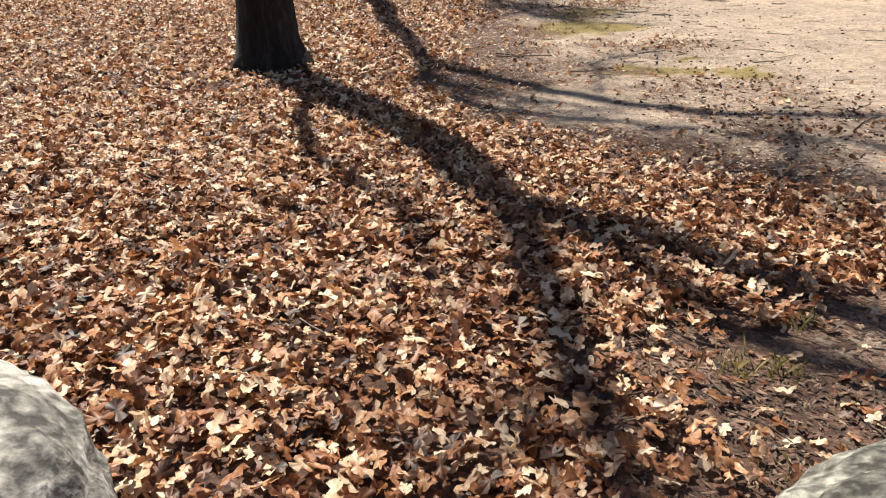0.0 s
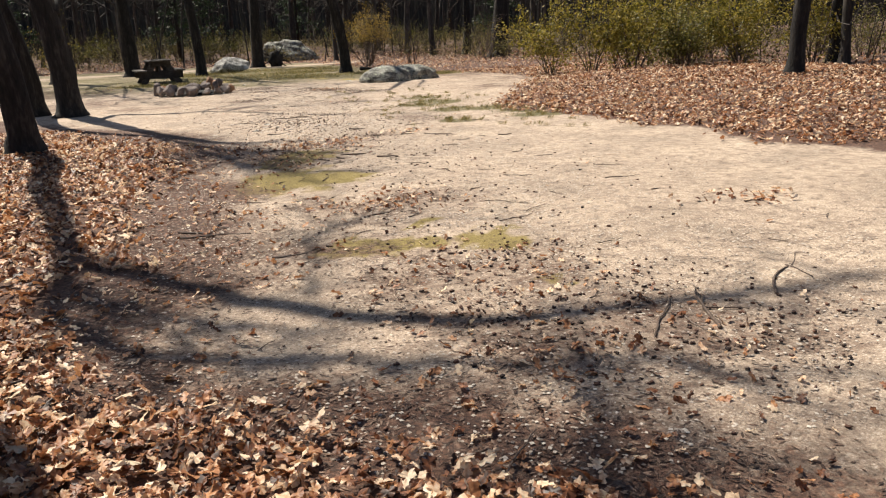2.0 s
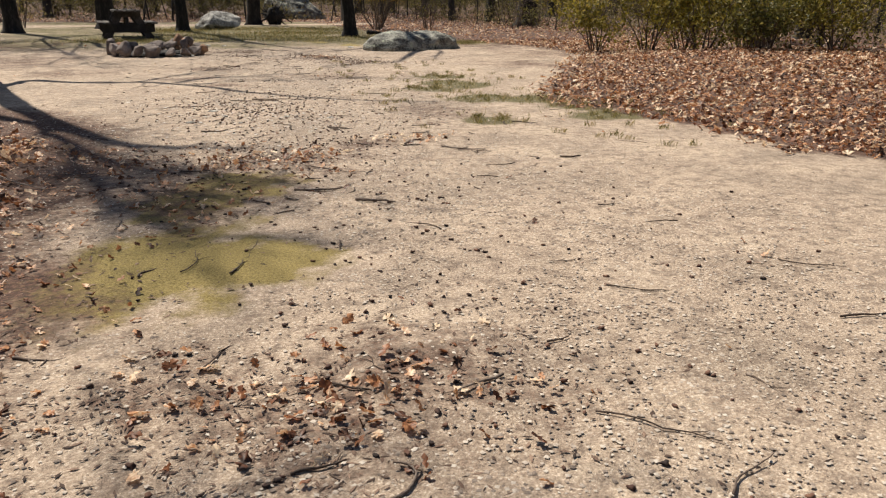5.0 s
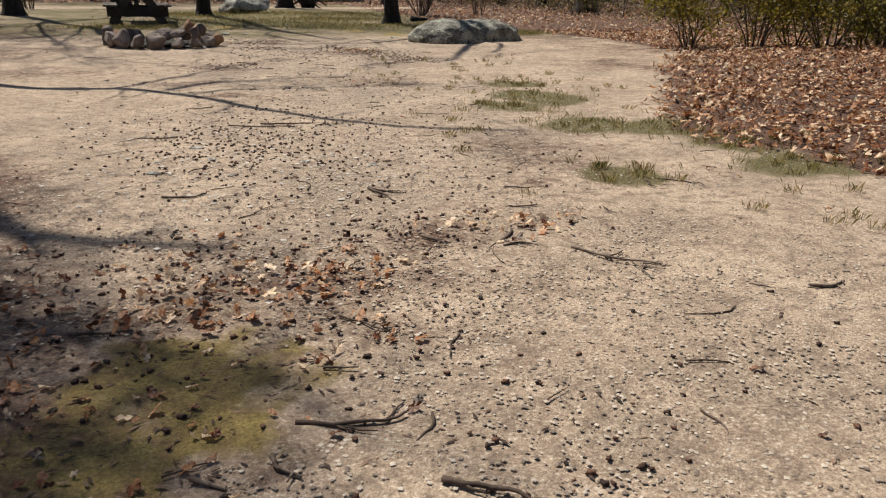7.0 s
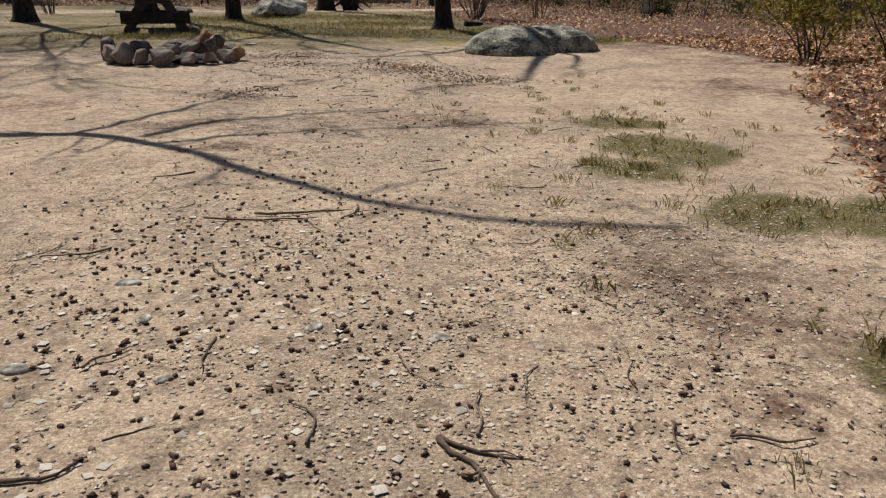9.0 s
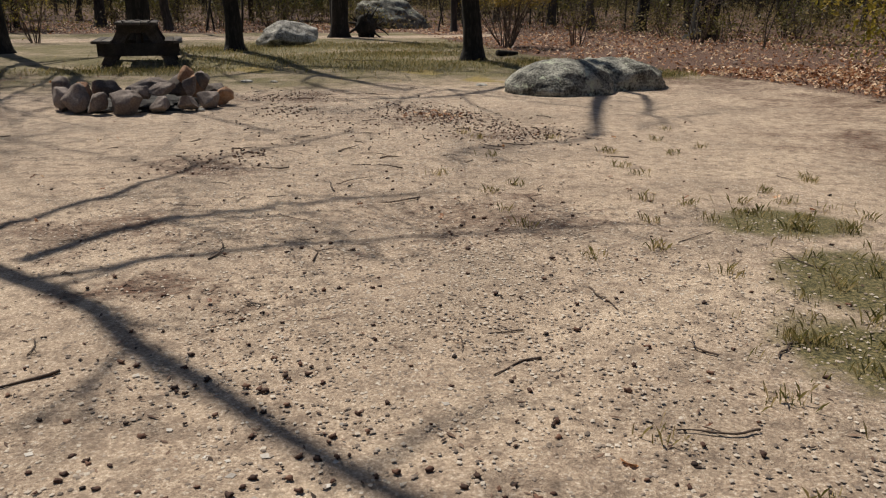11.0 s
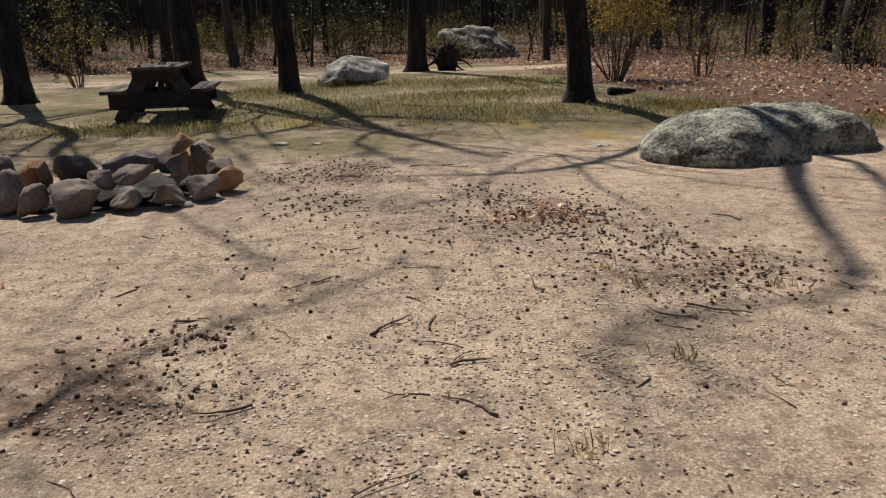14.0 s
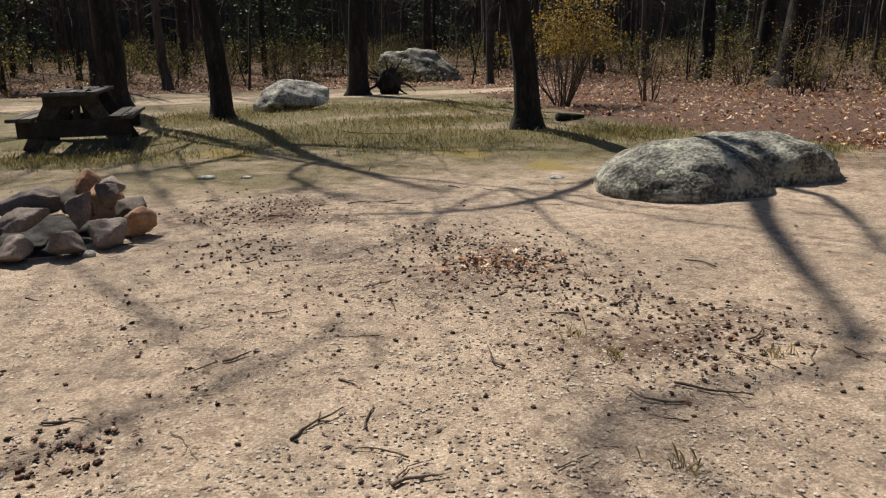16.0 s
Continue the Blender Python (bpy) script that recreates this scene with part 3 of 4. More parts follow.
def shrub_meshes(seed, height, spread, stems, leaves, size, bare=0.0):
    g = np.random.default_rng(seed)
    wood, places = [], []
    for _ in range(stems):
        a = g.random() * 6.283
        out = spread * g.uniform(.15, .55)
        b = crooked((.12 * math.cos(a), .12 * math.sin(a), -.03), (math.cos(a) * out, math.sin(a) * out, 1), height * g.uniform(.7, 1.1), 8, .13, g, .03)
        wood.append(tube(b, np.linspace(.016, .004, 9), 5, cap=False))
        for _ in range(7):
            i = g.integers(3, 9)
            t = crooked(b[i], g.normal(size=3) * [1, 1, .5] + [0, 0, .35], height * g.uniform(.15, .4), 4, .25, g)
            wood.append(tube(t, np.linspace(.006, .002, 5), 3, cap=False))
            places += [t[j] + g.normal(size=3) * .05 for j in g.integers(1, 5, 12)]
    places = np.array(places)
    places = places[places[:, 2] > bare * height]
    places = places[g.integers(0, len(places), leaves)] + g.normal(size=(leaves, 3)) * .07
    places[:, 2] = np.maximum(places[:, 2], .12)
    return [fast_mesh("stem", *joined(wood[k:k + 8]), True) for k in range(0, len(wood), 8)], fast_mesh("foliage", *leaf_cards(places, size, g))


def shrub(u, v, height, spread, stems, leaves, size=.045, seed=1, label="", mat=None, bare=0.0):
    x, y = u * K, v * K
    ob = new("shrub")
    ob.location = (x, y, on_ground(x, y))
    st, fo = shrub_meshes(seed, height, spread, stems, leaves, size, bare)
    for s in st:
        part("stem", s, TWIG, ob)
    part("foliage", fo, mat or GREEN, ob, "sparse small spring leaves")
    return tagged(ob, label or "loose shrub with fresh yellow-green leaves", "shrub")


shrub(9.9, 36.8, 2.1, 1.1, 26, 4200, .05, 61, "round many-stemmed shrub with yellow spring leaves in litter", MUSTARD, .5)
shrub(12.15, 37.2, 1.5, .5, 9, 260, .04, 62, "thin upright shrub with few leaves")
shrub(-3.3, 40.8, 2.3, 1.0, 9, 700, .05, 63, "crooked bare shrub with few yellow leaves by the path")
shrub(16.2, 37.5, 1.9, 1.0, 10, 260, .04, 64, "thin grey shrub with few leaves")


def brush():
    """Shrubs in the brush round the clearing, copies of six."""
    g = np.random.default_rng(5)
    kinds = [shrub(-30 - 2 * k, 60, (1.5, 1.9, 1.2, 2.4, 1.6, 1.0)[k], (1.1, 1.2, 1.3, .9, 1.0, 1.3)[k], 10, (2600, 3000, 2000, 2200, 1000, 1800)[k], .075, 70 + k,
                   ("bushy olive shrub in the brush", "loose shrub with fresh yellow-green leaves")[k % 2], (PALEGREEN, GREEN)[k % 2]) for k in range(6)]
    kinds += [shrub(-44 - 2 * k, 60, (1.3, 1.8, 1.0)[k], 1.1, 12, (420, 600, 350)[k], .06, 80 + k, "thin grey-brown shrub with few olive leaves in the wood", PALEGREEN, .15) for k in range(3)]
    for k in kinds:
        tagged(k, group="shrubs of the brush")
    spots = [(13.0, 25.0), (13.9, 24.0), (14.8, 22.9), (15.8, 21.8), (15.4, 24.6), (16.6, 23.2), (17.4, 21.2), (17.7, 25.0), (18.7, 22.8), (18.7, 19.7), (19.7, 26.2), (19.7, 30.2), (21.2, 28.2)]
    while len(spots) < 190:
        u, v = g.uniform(-26, 34), g.uniform(8, 74)
        if -5.5 - .1 * max(v - 16, 0) < u < 17.5 and v < 47.5 or (v < 30 and u < 17 and u > -7):
            continue
        spots.append((u, v))
    for i, (u, v) in enumerate(spots):
        x, y = u * K, v * K
        copy_thing(kinds[(1, 3, 1, 0)[i % 4] if i < 13 else (6, 7, 8, 6, 7, 4, 8, 7)[i % 8]], pose(x, y, on_ground(x, y), 0, 0, g.uniform(0, 360)))


brush()


def pines():
    """Dark evergreens deep in the wood."""
    g = np.random.default_rng(9)
    first = None
    for u, v in ((2.5, 57), (-7, 52), (4.2, 60), (-9.5, 55), (12, 66), (26, 58)):
        x, y = u * K, v * K
        if first is None:
            first = new("pine_tree")
            v0, f0 = tube([(0, 0, -.05), (0, 0, 3), (.05, 0, 6.5)], [.13, .1, .02], 8)
            part("trunk", fast_mesh("trunk", v0, f0, True), BARK_FAR, first)
            places, boughs = [], []
            for k in range(46):
                z = 1.0 + 5.3 * k / 46
                b = crooked((0, 0, z), (math.cos(k * 2.4), math.sin(k * 2.4), .1), (6.9 - z) * .36, 5, .1, g, -.02)
                boughs.append(tube(b, np.linspace(.02, .004, 6), 4, cap=False))
                places += [b[i] + g.normal(size=3) * .09 for i in g.integers(1, 6, 60)]
            for b in boughs:
                part("bough", fast_mesh("bough", *b, True), BARK_FAR, first)
            part("needles", fast_mesh("needles", *leaf_cards(np.array(places), .13, g)), PINE, first)
            first.location = (x, y, on_ground(x, y))
            tagged(first, "dark green young pine in the wood", "tree", "pines of the wood")
        else:
            copy_thing(first, pose(x, y, on_ground(x, y), 0, 0, g.uniform(0, 360)))


pines()


def brush_stuff():
    """Low leafy growth and thin saplings too many to count."""
    g = np.random.default_rng(15)
    n = 230000
    u, v = g.uniform(-40, 55, n), g.uniform(18, 92, n)
    keep = ~((u > -6 - .1 * (v - 16)) & (u < 15.5) & (v < 48)) & (wob(u, v, .35, 3) + .35 * g.normal(size=n) > -.05) & ~((u < 15.5) & (v < 27))
    u, v = u[keep] * K, v[keep] * K
    p = np.stack([u, v, gz(u, v) + .06 + np.abs(g.normal(size=len(u))) * .42], 1)
    tagged(part("undergrowth", fast_mesh("undergrowth", *leaf_cards(p, .085, g)), STRAW), "low straw and olive undergrowth between the trees", "undergrowth", kind="stuff")
    pieces = []
    while len(pieces) < 900:
        a, b = g.uniform(-50, 65), g.uniform(16, 100)
        if -6 - .1 * (b - 16) < a < 16.5 and b < 48 or (a < 16 and b < 27):
            continue
        x, y = a * K, b * K
        h = g.uniform(1.2, 7) if b > 46 else g.uniform(.8, 2.2)
        c = crooked((x, y, on_ground(x, y, -.05)), (g.normal() * .12, g.normal() * .12, 1), h, 6, .08, g)
        pieces.append(tube(c, np.linspace(.006 + h * .006, .004, 7), 5, cap=False))
    tagged(part("saplings", fast_mesh("saplings", *joined(pieces), True), BARK_FAR), "thin bare saplings between the trees", "saplings", kind="stuff")


brush_stuff()


def far_wood():
    """A hazy wall of distant wood round the whole place."""
    n, r = 96, 105.0
    v, f = [], []
    g = np.random.default_rng(4)
    for i in range(n):
        a = i * 2 * math.pi / n
        h = 15 + 3 * g.random()
        for z in (-2, h * .55, h):
            v.append((r * math.cos(a), 25 + r * math.sin(a), z))
    for i in range(n):
        j = (i + 1) % n
        for k in (0, 1):
            a, b = 3 * i + k, 3 * j + k
            f += [(a, b, b + 1, a + 1)]
    # upright near-black streaks put the shade of the backlit wood into the colour
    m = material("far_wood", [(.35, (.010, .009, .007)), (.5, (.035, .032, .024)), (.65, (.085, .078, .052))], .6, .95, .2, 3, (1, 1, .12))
    tagged(part("backdrop", mesh_of("backdrop", v, f, False), m), "distant grey-brown bare wood with shade painted between the trunks", "wood", kind="structure")


far_wood()


# ---------------------------------------------------------------- rocks
def rock_mesh(name, size, seed, cuts=10, sub=4, rough=.035, flat=.0, keep=.72):
    """A stone: a ball cut by planes, then roughened."""
    bm = bmesh.new()
    bmesh.ops.create_icosphere(bm, subdivisions=sub, radius=1)
    g = np.random.default_rng(seed)
    co = np.array([v.co[:] for v in bm.verts])
    for _ in range(cuts):
        d = g.normal(size=3)
        d /= np.linalg.norm(d)
        k = g.uniform(keep, keep + .2)
        over = np.maximum(co @ d - k, 0)
        co -= over[:, None] * d * .9
    o = g.uniform(0, 50)
    for i, v in enumerate(bm.verts):
        p = Vector(co[i])
        q = p + Vector((o, o, o))
        s = 1 + rough * (2.2 * noise.noise(q * 1.8) + 1.2 * noise.noise(q * 4.5) + .7 * noise.noise(q * 11))
        p = p * s
        if flat and p.z < -flat:
            p.z = -flat + (p.z + flat) * .1
        v.co = (p.x * size[0], p.y * size[1], p.z * size[2])
    for f in bm.faces:
        f.smooth = True
    return bm


def rock(u, v, size, seed, mat, label, turn=0, sink=.35, cuts=10, sub=5, rough=.045, tilt=(0, 0), name="boulder", keep=.72):
    x, y = u * K, v * K
    ob = part(name, rock_mesh(name, size, seed, cuts, sub, rough, keep=keep), mat)
    ob.matrix_world = pose(x, y, on_ground(x, y) + size[2] * (1 - 2 * sink), tilt[0], tilt[1], turn)
    return tagged(ob, label, "rock")


rock(8.02, 27.4, (.86, .70, .46), 3, ROCK, "broad rounded granite boulder with pale green lichen", 12, .5, 5, 5, .04, keep=.85)
rock(9.02, 27.9, (.90, .72, .43), 8, ROCK, "lower mossy half of the split granite boulder", -6, .5, 6, 5, .06, keep=.8)
rock(3.8, 38.2, (1.15, .60, .44), 21, PALEROCK, "flat pale slab of granite lying in grass", 6, .3, 18, 5, .04, (0, -5), keep=.48)
rock(9.0, 52.0, (1.75, 1.1, .98), 31, ROCK, "large grey boulder sloping down beside the path", -14, .42, 9, 5, .06, (0, 16))
rock(-1.22, 1.2, (.74, .42, .40), 41, PALEROCK, "pale lichen-covered boulder beside the leaf litter", -38, .45, 6, 5, .05, keep=.82)
rock(1.25, 1.29, (.56, .29, .23), 45, ROCK, "lichen-covered rock edge sunk in the ground", 10, .45, 6, 5, .05, keep=.8)
for k, (u, v, w) in enumerate(((2.49, 16.28, .055), (3.32, 15.62, .04), (2.61, 15.86, .04), (3.82, 15.43, .04), (2.2, 15.5, .05), (2.75, 15.3, .035))):
    rock(u, v, (w, w * .75, w * .3), 150 + k, PALEROCK, "small flat pale stone sunk in the sand", 40 * k, .45, 6, 3, name="stone")
rock(3.05, 29.2, (.10, .07, .03), 50, PALEROCK, "small flat pale stone on the sand", 0, .4, 6, 3, name="stone")
rock(3.5, 29.1, (.06, .05, .02), 51, PALEROCK, "small flat pale stone on the sand", 0, .4, 6, 3, name="stone")
rock(6.9, 28.2, (.10, .08, .03), 52, PALEROCK, "small pale stone on moss by the boulder", 0, .4, 6, 3, name="stone")

# fire ring: stones laid round a bed of ash, some stacked
FIRE = (1.72, 26.75)
RING = (  # angle, radius, size x, y, z, lift, seed, ochre
    (205, .88, .20, .17, .19, 0, 1, 0), (228, .88, .21, .19, .20, 0, 2, 0), (247, .92, .12, .12, .17, 0, 3, 0), (268, .86, .25, .19, .20, 0, 4, 0), (292, .86, .15, .14, .12, 0, 5, 0),
    (311, .92, .19, .15, .13, 0, 6, 0), (332, .95, .17, .15, .15, 0, 7, 0), (352, .98, .16, .14, .14, 0, 8, 1), (14, .88, .18, .14, .16, 0, 9, 0), (38, .82, .17, .15, .2, 0, 10, 1),
    (62, .82, .18, .16, .18, 0, 11, 0), (90, .82, .33, .15, .17, 0, 12, 0), (125, .84, .22, .17, .17, 0, 13, 0), (150, .86, .18, .15, .19, 0, 14, 1), (178, .9, .2, .17, .2, 0, 15, 0),
    (300, .68, .18, .13, .11, .18, 16, 0), (280, .62, .14, .12, .11, .14, 17, 0), (48, .72, .15, .12, .13, .19, 18, 1), (25, .70, .13, .11, .10, .18, 19, 1), (8, .74, .15, .1, .13, .2, 20, 0), (340, .66, .13, .1, .16, .14, 21, 0), (35, .86, .16, .12, .08, .22, 22, 0))
for a, r, sx, sy, sz, lift, sd, och in RING:
    a = radians(a)
    x, y = FIRE[0] * K + r * 1.0 * math.cos(a), FIRE[1] * K + r * .88 * math.sin(a)
    ob = part("stone", rock_mesh("stone", (sx, sy, sz), 100 + sd, 13, 4, .055, keep=.5), RUST if och else PITROCK)
    ob.matrix_world = pose(x, y, on_ground(x, y) + sz * .72 + lift, rng.uniform(-14, 14), rng.uniform(-14, 14), math.degrees(a) + 90 + rng.uniform(-15, 15))
    tagged(ob, "ochre weathered stone of the fire ring" if och else "grey-brown rough stone of the fire ring", "stone", "fire ring stones")
ash = part("ash_bed", rock_mesh("ash_bed", (.72, .62, .10), 140, 0, 5, .12), ASH)
ash.location = (FIRE[0] * K, FIRE[1] * K, on_ground(FIRE[0] * K, FIRE[1] * K))
tagged(ash, "bed of black ash and charcoal inside the fire ring", "ash")
peb = rock(2.55, 26.05, (.05, .04, .035), 53, PALEROCK, "small pale pebble beside the fire ring", 0, .4, 6, 3, name="pebble")


# ---------------------------------------------------------------- picnic table
def board(name, size, place, parent, turn=(0, 0, 0), seed=0):
    bm = bmesh.new()
    bmesh.ops.create_cube(bm, size=1)
    bmesh.ops.scale(bm, vec=size, verts=bm.verts)
    bmesh.ops.bevel(bm, geom=bm.edges[:], offset=.006, segments=2, affect="EDGES")
    ob = part(name, bm, WOOD, parent)
    ob.matrix_local = pose(*place, *turn)
    return ob


def picnic_table():
    ob = new("picnic_table")
    x, y = .85 * K, 32.7 * K
    ob.matrix_world = pose(x, y, on_ground(x, y), 0, 0, 6)
    W, TH, BH, L = .70, .74, .43, 1.8          # top's width, heights, length
    for i in range(5):
        board("top_plank", (W / 5 - .012, L, .045), (-W / 2 + W / 10 + i * W / 5, 0, TH - .022), ob)
    for s in (-1, 1):
        for i in range(2):
            board("seat_plank", (.145, L, .045), (s * (.52 + i * .155), 0, BH - .022), ob)
        for e in (-1, 1):
            f = e * .62
            n = board("leg", (.19, .05, .86), (s * .36, f, .35), ob, (0, -s * 29, 0))
            part("bolt", bolt(), METAL, n).location = (0, -.03, .05)
        board("diagonal_brace", (.09, .045, .75), (0, s * .33, .50), ob, (s * 45, 0, 0))
    for e in (-1, 1):
        board("seat_bearer", (1.36, .045, .22), (0, e * .668, BH - .158), ob)
        board("top_bearer", (W - .04, .045, .13), (0, e * .668, TH - .112), ob)
    return tagged(ob, "weathered grey wooden picnic table with attached benches", "picnic table")


def bolt():
    bm = bmesh.new()
    bmesh.ops.create_cone(bm, cap_ends=True, segments=8, radius1=.012, radius2=.010, depth=.014)
    bmesh.ops.rotate(bm, matrix=Matrix.Rotation(radians(90), 3, "X"), verts=bm.verts)
    return bm


picnic_table()


# ---------------------------------------------------------------- fallen wood
def stick(u, v, length, thick, turn, seed, forks=2, label="", name="twig", mat=None, bend=.22):
    g = np.random.default_rng(seed)
    x, y = u * K, v * K
    b = crooked((-length / 2, 0, 0), (1, 0, 0), length, 9, bend, g) * [1, 1, .12]
    pieces = [tube(b, np.linspace(thick, thick * .45, 10), 7, .08, seed)]
    for _ in range(forks):
        i = g.integers(2, 9)
        s = g.choice((-1, 1))
        t = crooked(b[i], (.8, s * .8, 0), length * g.uniform(.15, .4), 5, .25, g) * [1, 1, .15]
        pieces.append(tube(t, np.linspace(thick * .55, thick * .2, 6), 5, cap=True))
    me = fast_mesh(name, *joined(pieces), True)
    ob = part(name, me, mat or TWIG)
    ob.matrix_world = pose(x, y, on_ground(x, y) + thick * .7 + (.02 if float(litter(x, y)) > .5 else .004), 0, 0, turn)
    return tagged(ob, label or "thin dry brown twig lying on the ground", "twig", "fallen twigs")


STICKS_EDGE = ((0.70, 8.49, 1.44, 7.93, 0.014, 2), (1.30, 7.37, 1.66, 7.27, 0.012, 2), (3.16, 7.55, 3.48, 7.72, 0.007, 1), (3.35, 8.29, 3.75, 8.07, 0.006, 1), (4.87, 8.70, 5.26, 8.63, 0.008, 1), (2.17, 6.75, 2.34, 6.87, 0.006, 0), (0.43, 13.15, 1.57, 12.42, 0.012, 1), (2.84, 11.87, 3.23, 11.90, 0.014, 3), (2.75, 11.70, 2.84, 11.57, 0.014, 1), (3.29, 11.82, 3.26, 11.51, 0.010, 0), (3.22, 11.46, 3.51, 11.30, 0.016, 2), (2.52, 11.65, 2.61, 11.54, 0.013, 0), (2.04, 12.73, 2.29, 12.72, 0.012, 0), (3.73, 13.62, 3.93, 13.40, 0.012, 1), (4.48, 13.24, 4.76, 12.74, 0.012, 4),)
STICKS_SAND = ((4.27, 13.60, 4.03, 13.00, 0.011, 1), (3.11, 12.67, 3.16, 12.38, 0.008, 1), (5.38, 12.47, 5.60, 12.34, 0.014, 1), (4.34, 11.93, 4.65, 11.92, 0.007, 0), (2.98, 12.22, 3.12, 12.21, 0.009, 0), (3.08, 17.30, 3.84, 17.03, 0.012, 0), (3.65, 14.71, 3.84, 14.41, 0.012, 2), (2.29, 14.80, 2.52, 14.55, 0.012, 0), (4.19, 11.61, 4.22, 11.44, 0.008, 1), (2.78, 17.27, 3.81, 16.91, 0.010, 3), (3.64, 14.70, 3.84, 14.37, 0.016, 2), (3.77, 14.69, 3.95, 14.92, 0.009, 0), (3.23, 14.76, 3.32, 15.04, 0.009, 0), (2.60, 14.93, 2.77, 14.95, 0.006, 0), (3.11, 19.79, 3.37, 20.08, 0.008, 3),)
STICKS_MIDDLE = ((3.68, 19.67, 3.76, 20.23, 0.008, 4), (4.45, 22.51, 4.64, 22.58, 0.006, 1), (3.42, 21.17, 3.57, 21.17, 0.006, 0), (5.75, 23.03, 5.95, 22.75, 0.010, 1), (4.43, 22.46, 4.59, 22.55, 0.012, 2), (4.29, 23.38, 4.41, 23.29, 0.008, 1), (3.90, 24.38, 4.05, 24.38, 0.008, 0), (6.34, 23.43, 6.61, 23.39, 0.009, 2), (4.75, 33.19, 6.04, 32.16, 0.015, 2), (-0.56, 1.88, -0.18, 2.51, 0.009, 2), (-0.18, 2.51, 0.08, 2.36, 0.009, 1), (-1.80, 5.69, -1.12, 3.59, 0.009, 1), (-0.63, 1.88, -0.56, 2.19, 0.011, 0), (0.35, 1.47, 0.48, 1.82, 0.013, 1), (0.66, 2.09, 0.79, 2.34, 0.012, 0),)
STICKS_LEAVES = ((-1.66, 4.05, -1.14, 3.23, 0.009, 2), (-1.73, 2.98, -1.70, 3.69, 0.009, 2), (0.70, 8.30, 1.42, 7.92, 0.012, 1), (-0.41, 5.60, -0.00, 5.49, 0.018, 0), (3.18, 4.93, 3.79, 5.20, 0.016, 2), (3.79, 5.20, 4.26, 5.99, 0.012, 0), (1.62, 4.02, 1.92, 4.47, 0.008, 0), (2.83, 4.98, 3.17, 5.46, 0.010, 0), (3.17, 5.22, 2.99, 4.81, 0.010, 1),)
STICKS = STICKS_EDGE + STICKS_SAND + STICKS_MIDDLE + STICKS_LEAVES
for i, (u, v, w, q, th, f) in enumerate(STICKS):
    stick((u + w) / 2, (v + q) / 2, math.hypot(w - u, q - v) * K, th * .62, math.degrees(math.atan2(q - v, w - u)), 200 + i, f, "crooked dead stick lying on the ground" if th > .012 else "")
g0 = np.random.default_rng(77)
for i in range(70):
    stick(g0.uniform(.5, 2.6), g0.uniform(1.3, 3.1), g0.uniform(.1, .35), g0.uniform(.002, .005), g0.uniform(0, 360), 600 + i, int(g0.integers(0, 3)))
for i in range(190):
    v = g0.uniform(5, 28)
    u = 1.3 + .12 * v + g0.normal() * 1.8
    stick(u, v, g0.uniform(.10, .36), g0.uniform(.002, .006), g0.uniform(0, 360), 400 + i, int(g0.integers(0, 3)))


def stump():
    """An upturned stump with a tangle of dark roots."""
    g = np.random.default_rng(33)
    x, y = 6.75 * K, 43.6 * K
    ob = new("stump")
    ob.location = (x, y, on_ground(x, y))
    part("root_plate", rock_mesh("root_plate", (.34, .3, .42), 34, 7, 4, .14), BACKLIT_BARK, ob).location = (0, 0, .3)
    for k in range(16):
        a = k * .4
        c = crooked((0, 0, .3), (math.cos(a), math.sin(a) * .5, g.uniform(-.25, .8)), g.uniform(.5, 1.1), 6, .2, g)
        c[:, 2] = np.maximum(c[:, 2], .02)
        part("root", fast_mesh("root", *tube(c, np.linspace(.06, .012, 7), 6), True), BACKLIT_BARK, ob)
    tagged(ob, "dark upturned stump with tangled roots beside the path", "stump")


stump()
stick(8.95, 33.5, .5, .07, 8, 190, 0, "short dark piece of log lying in grass", "log", BACKLIT_BARK, .04)


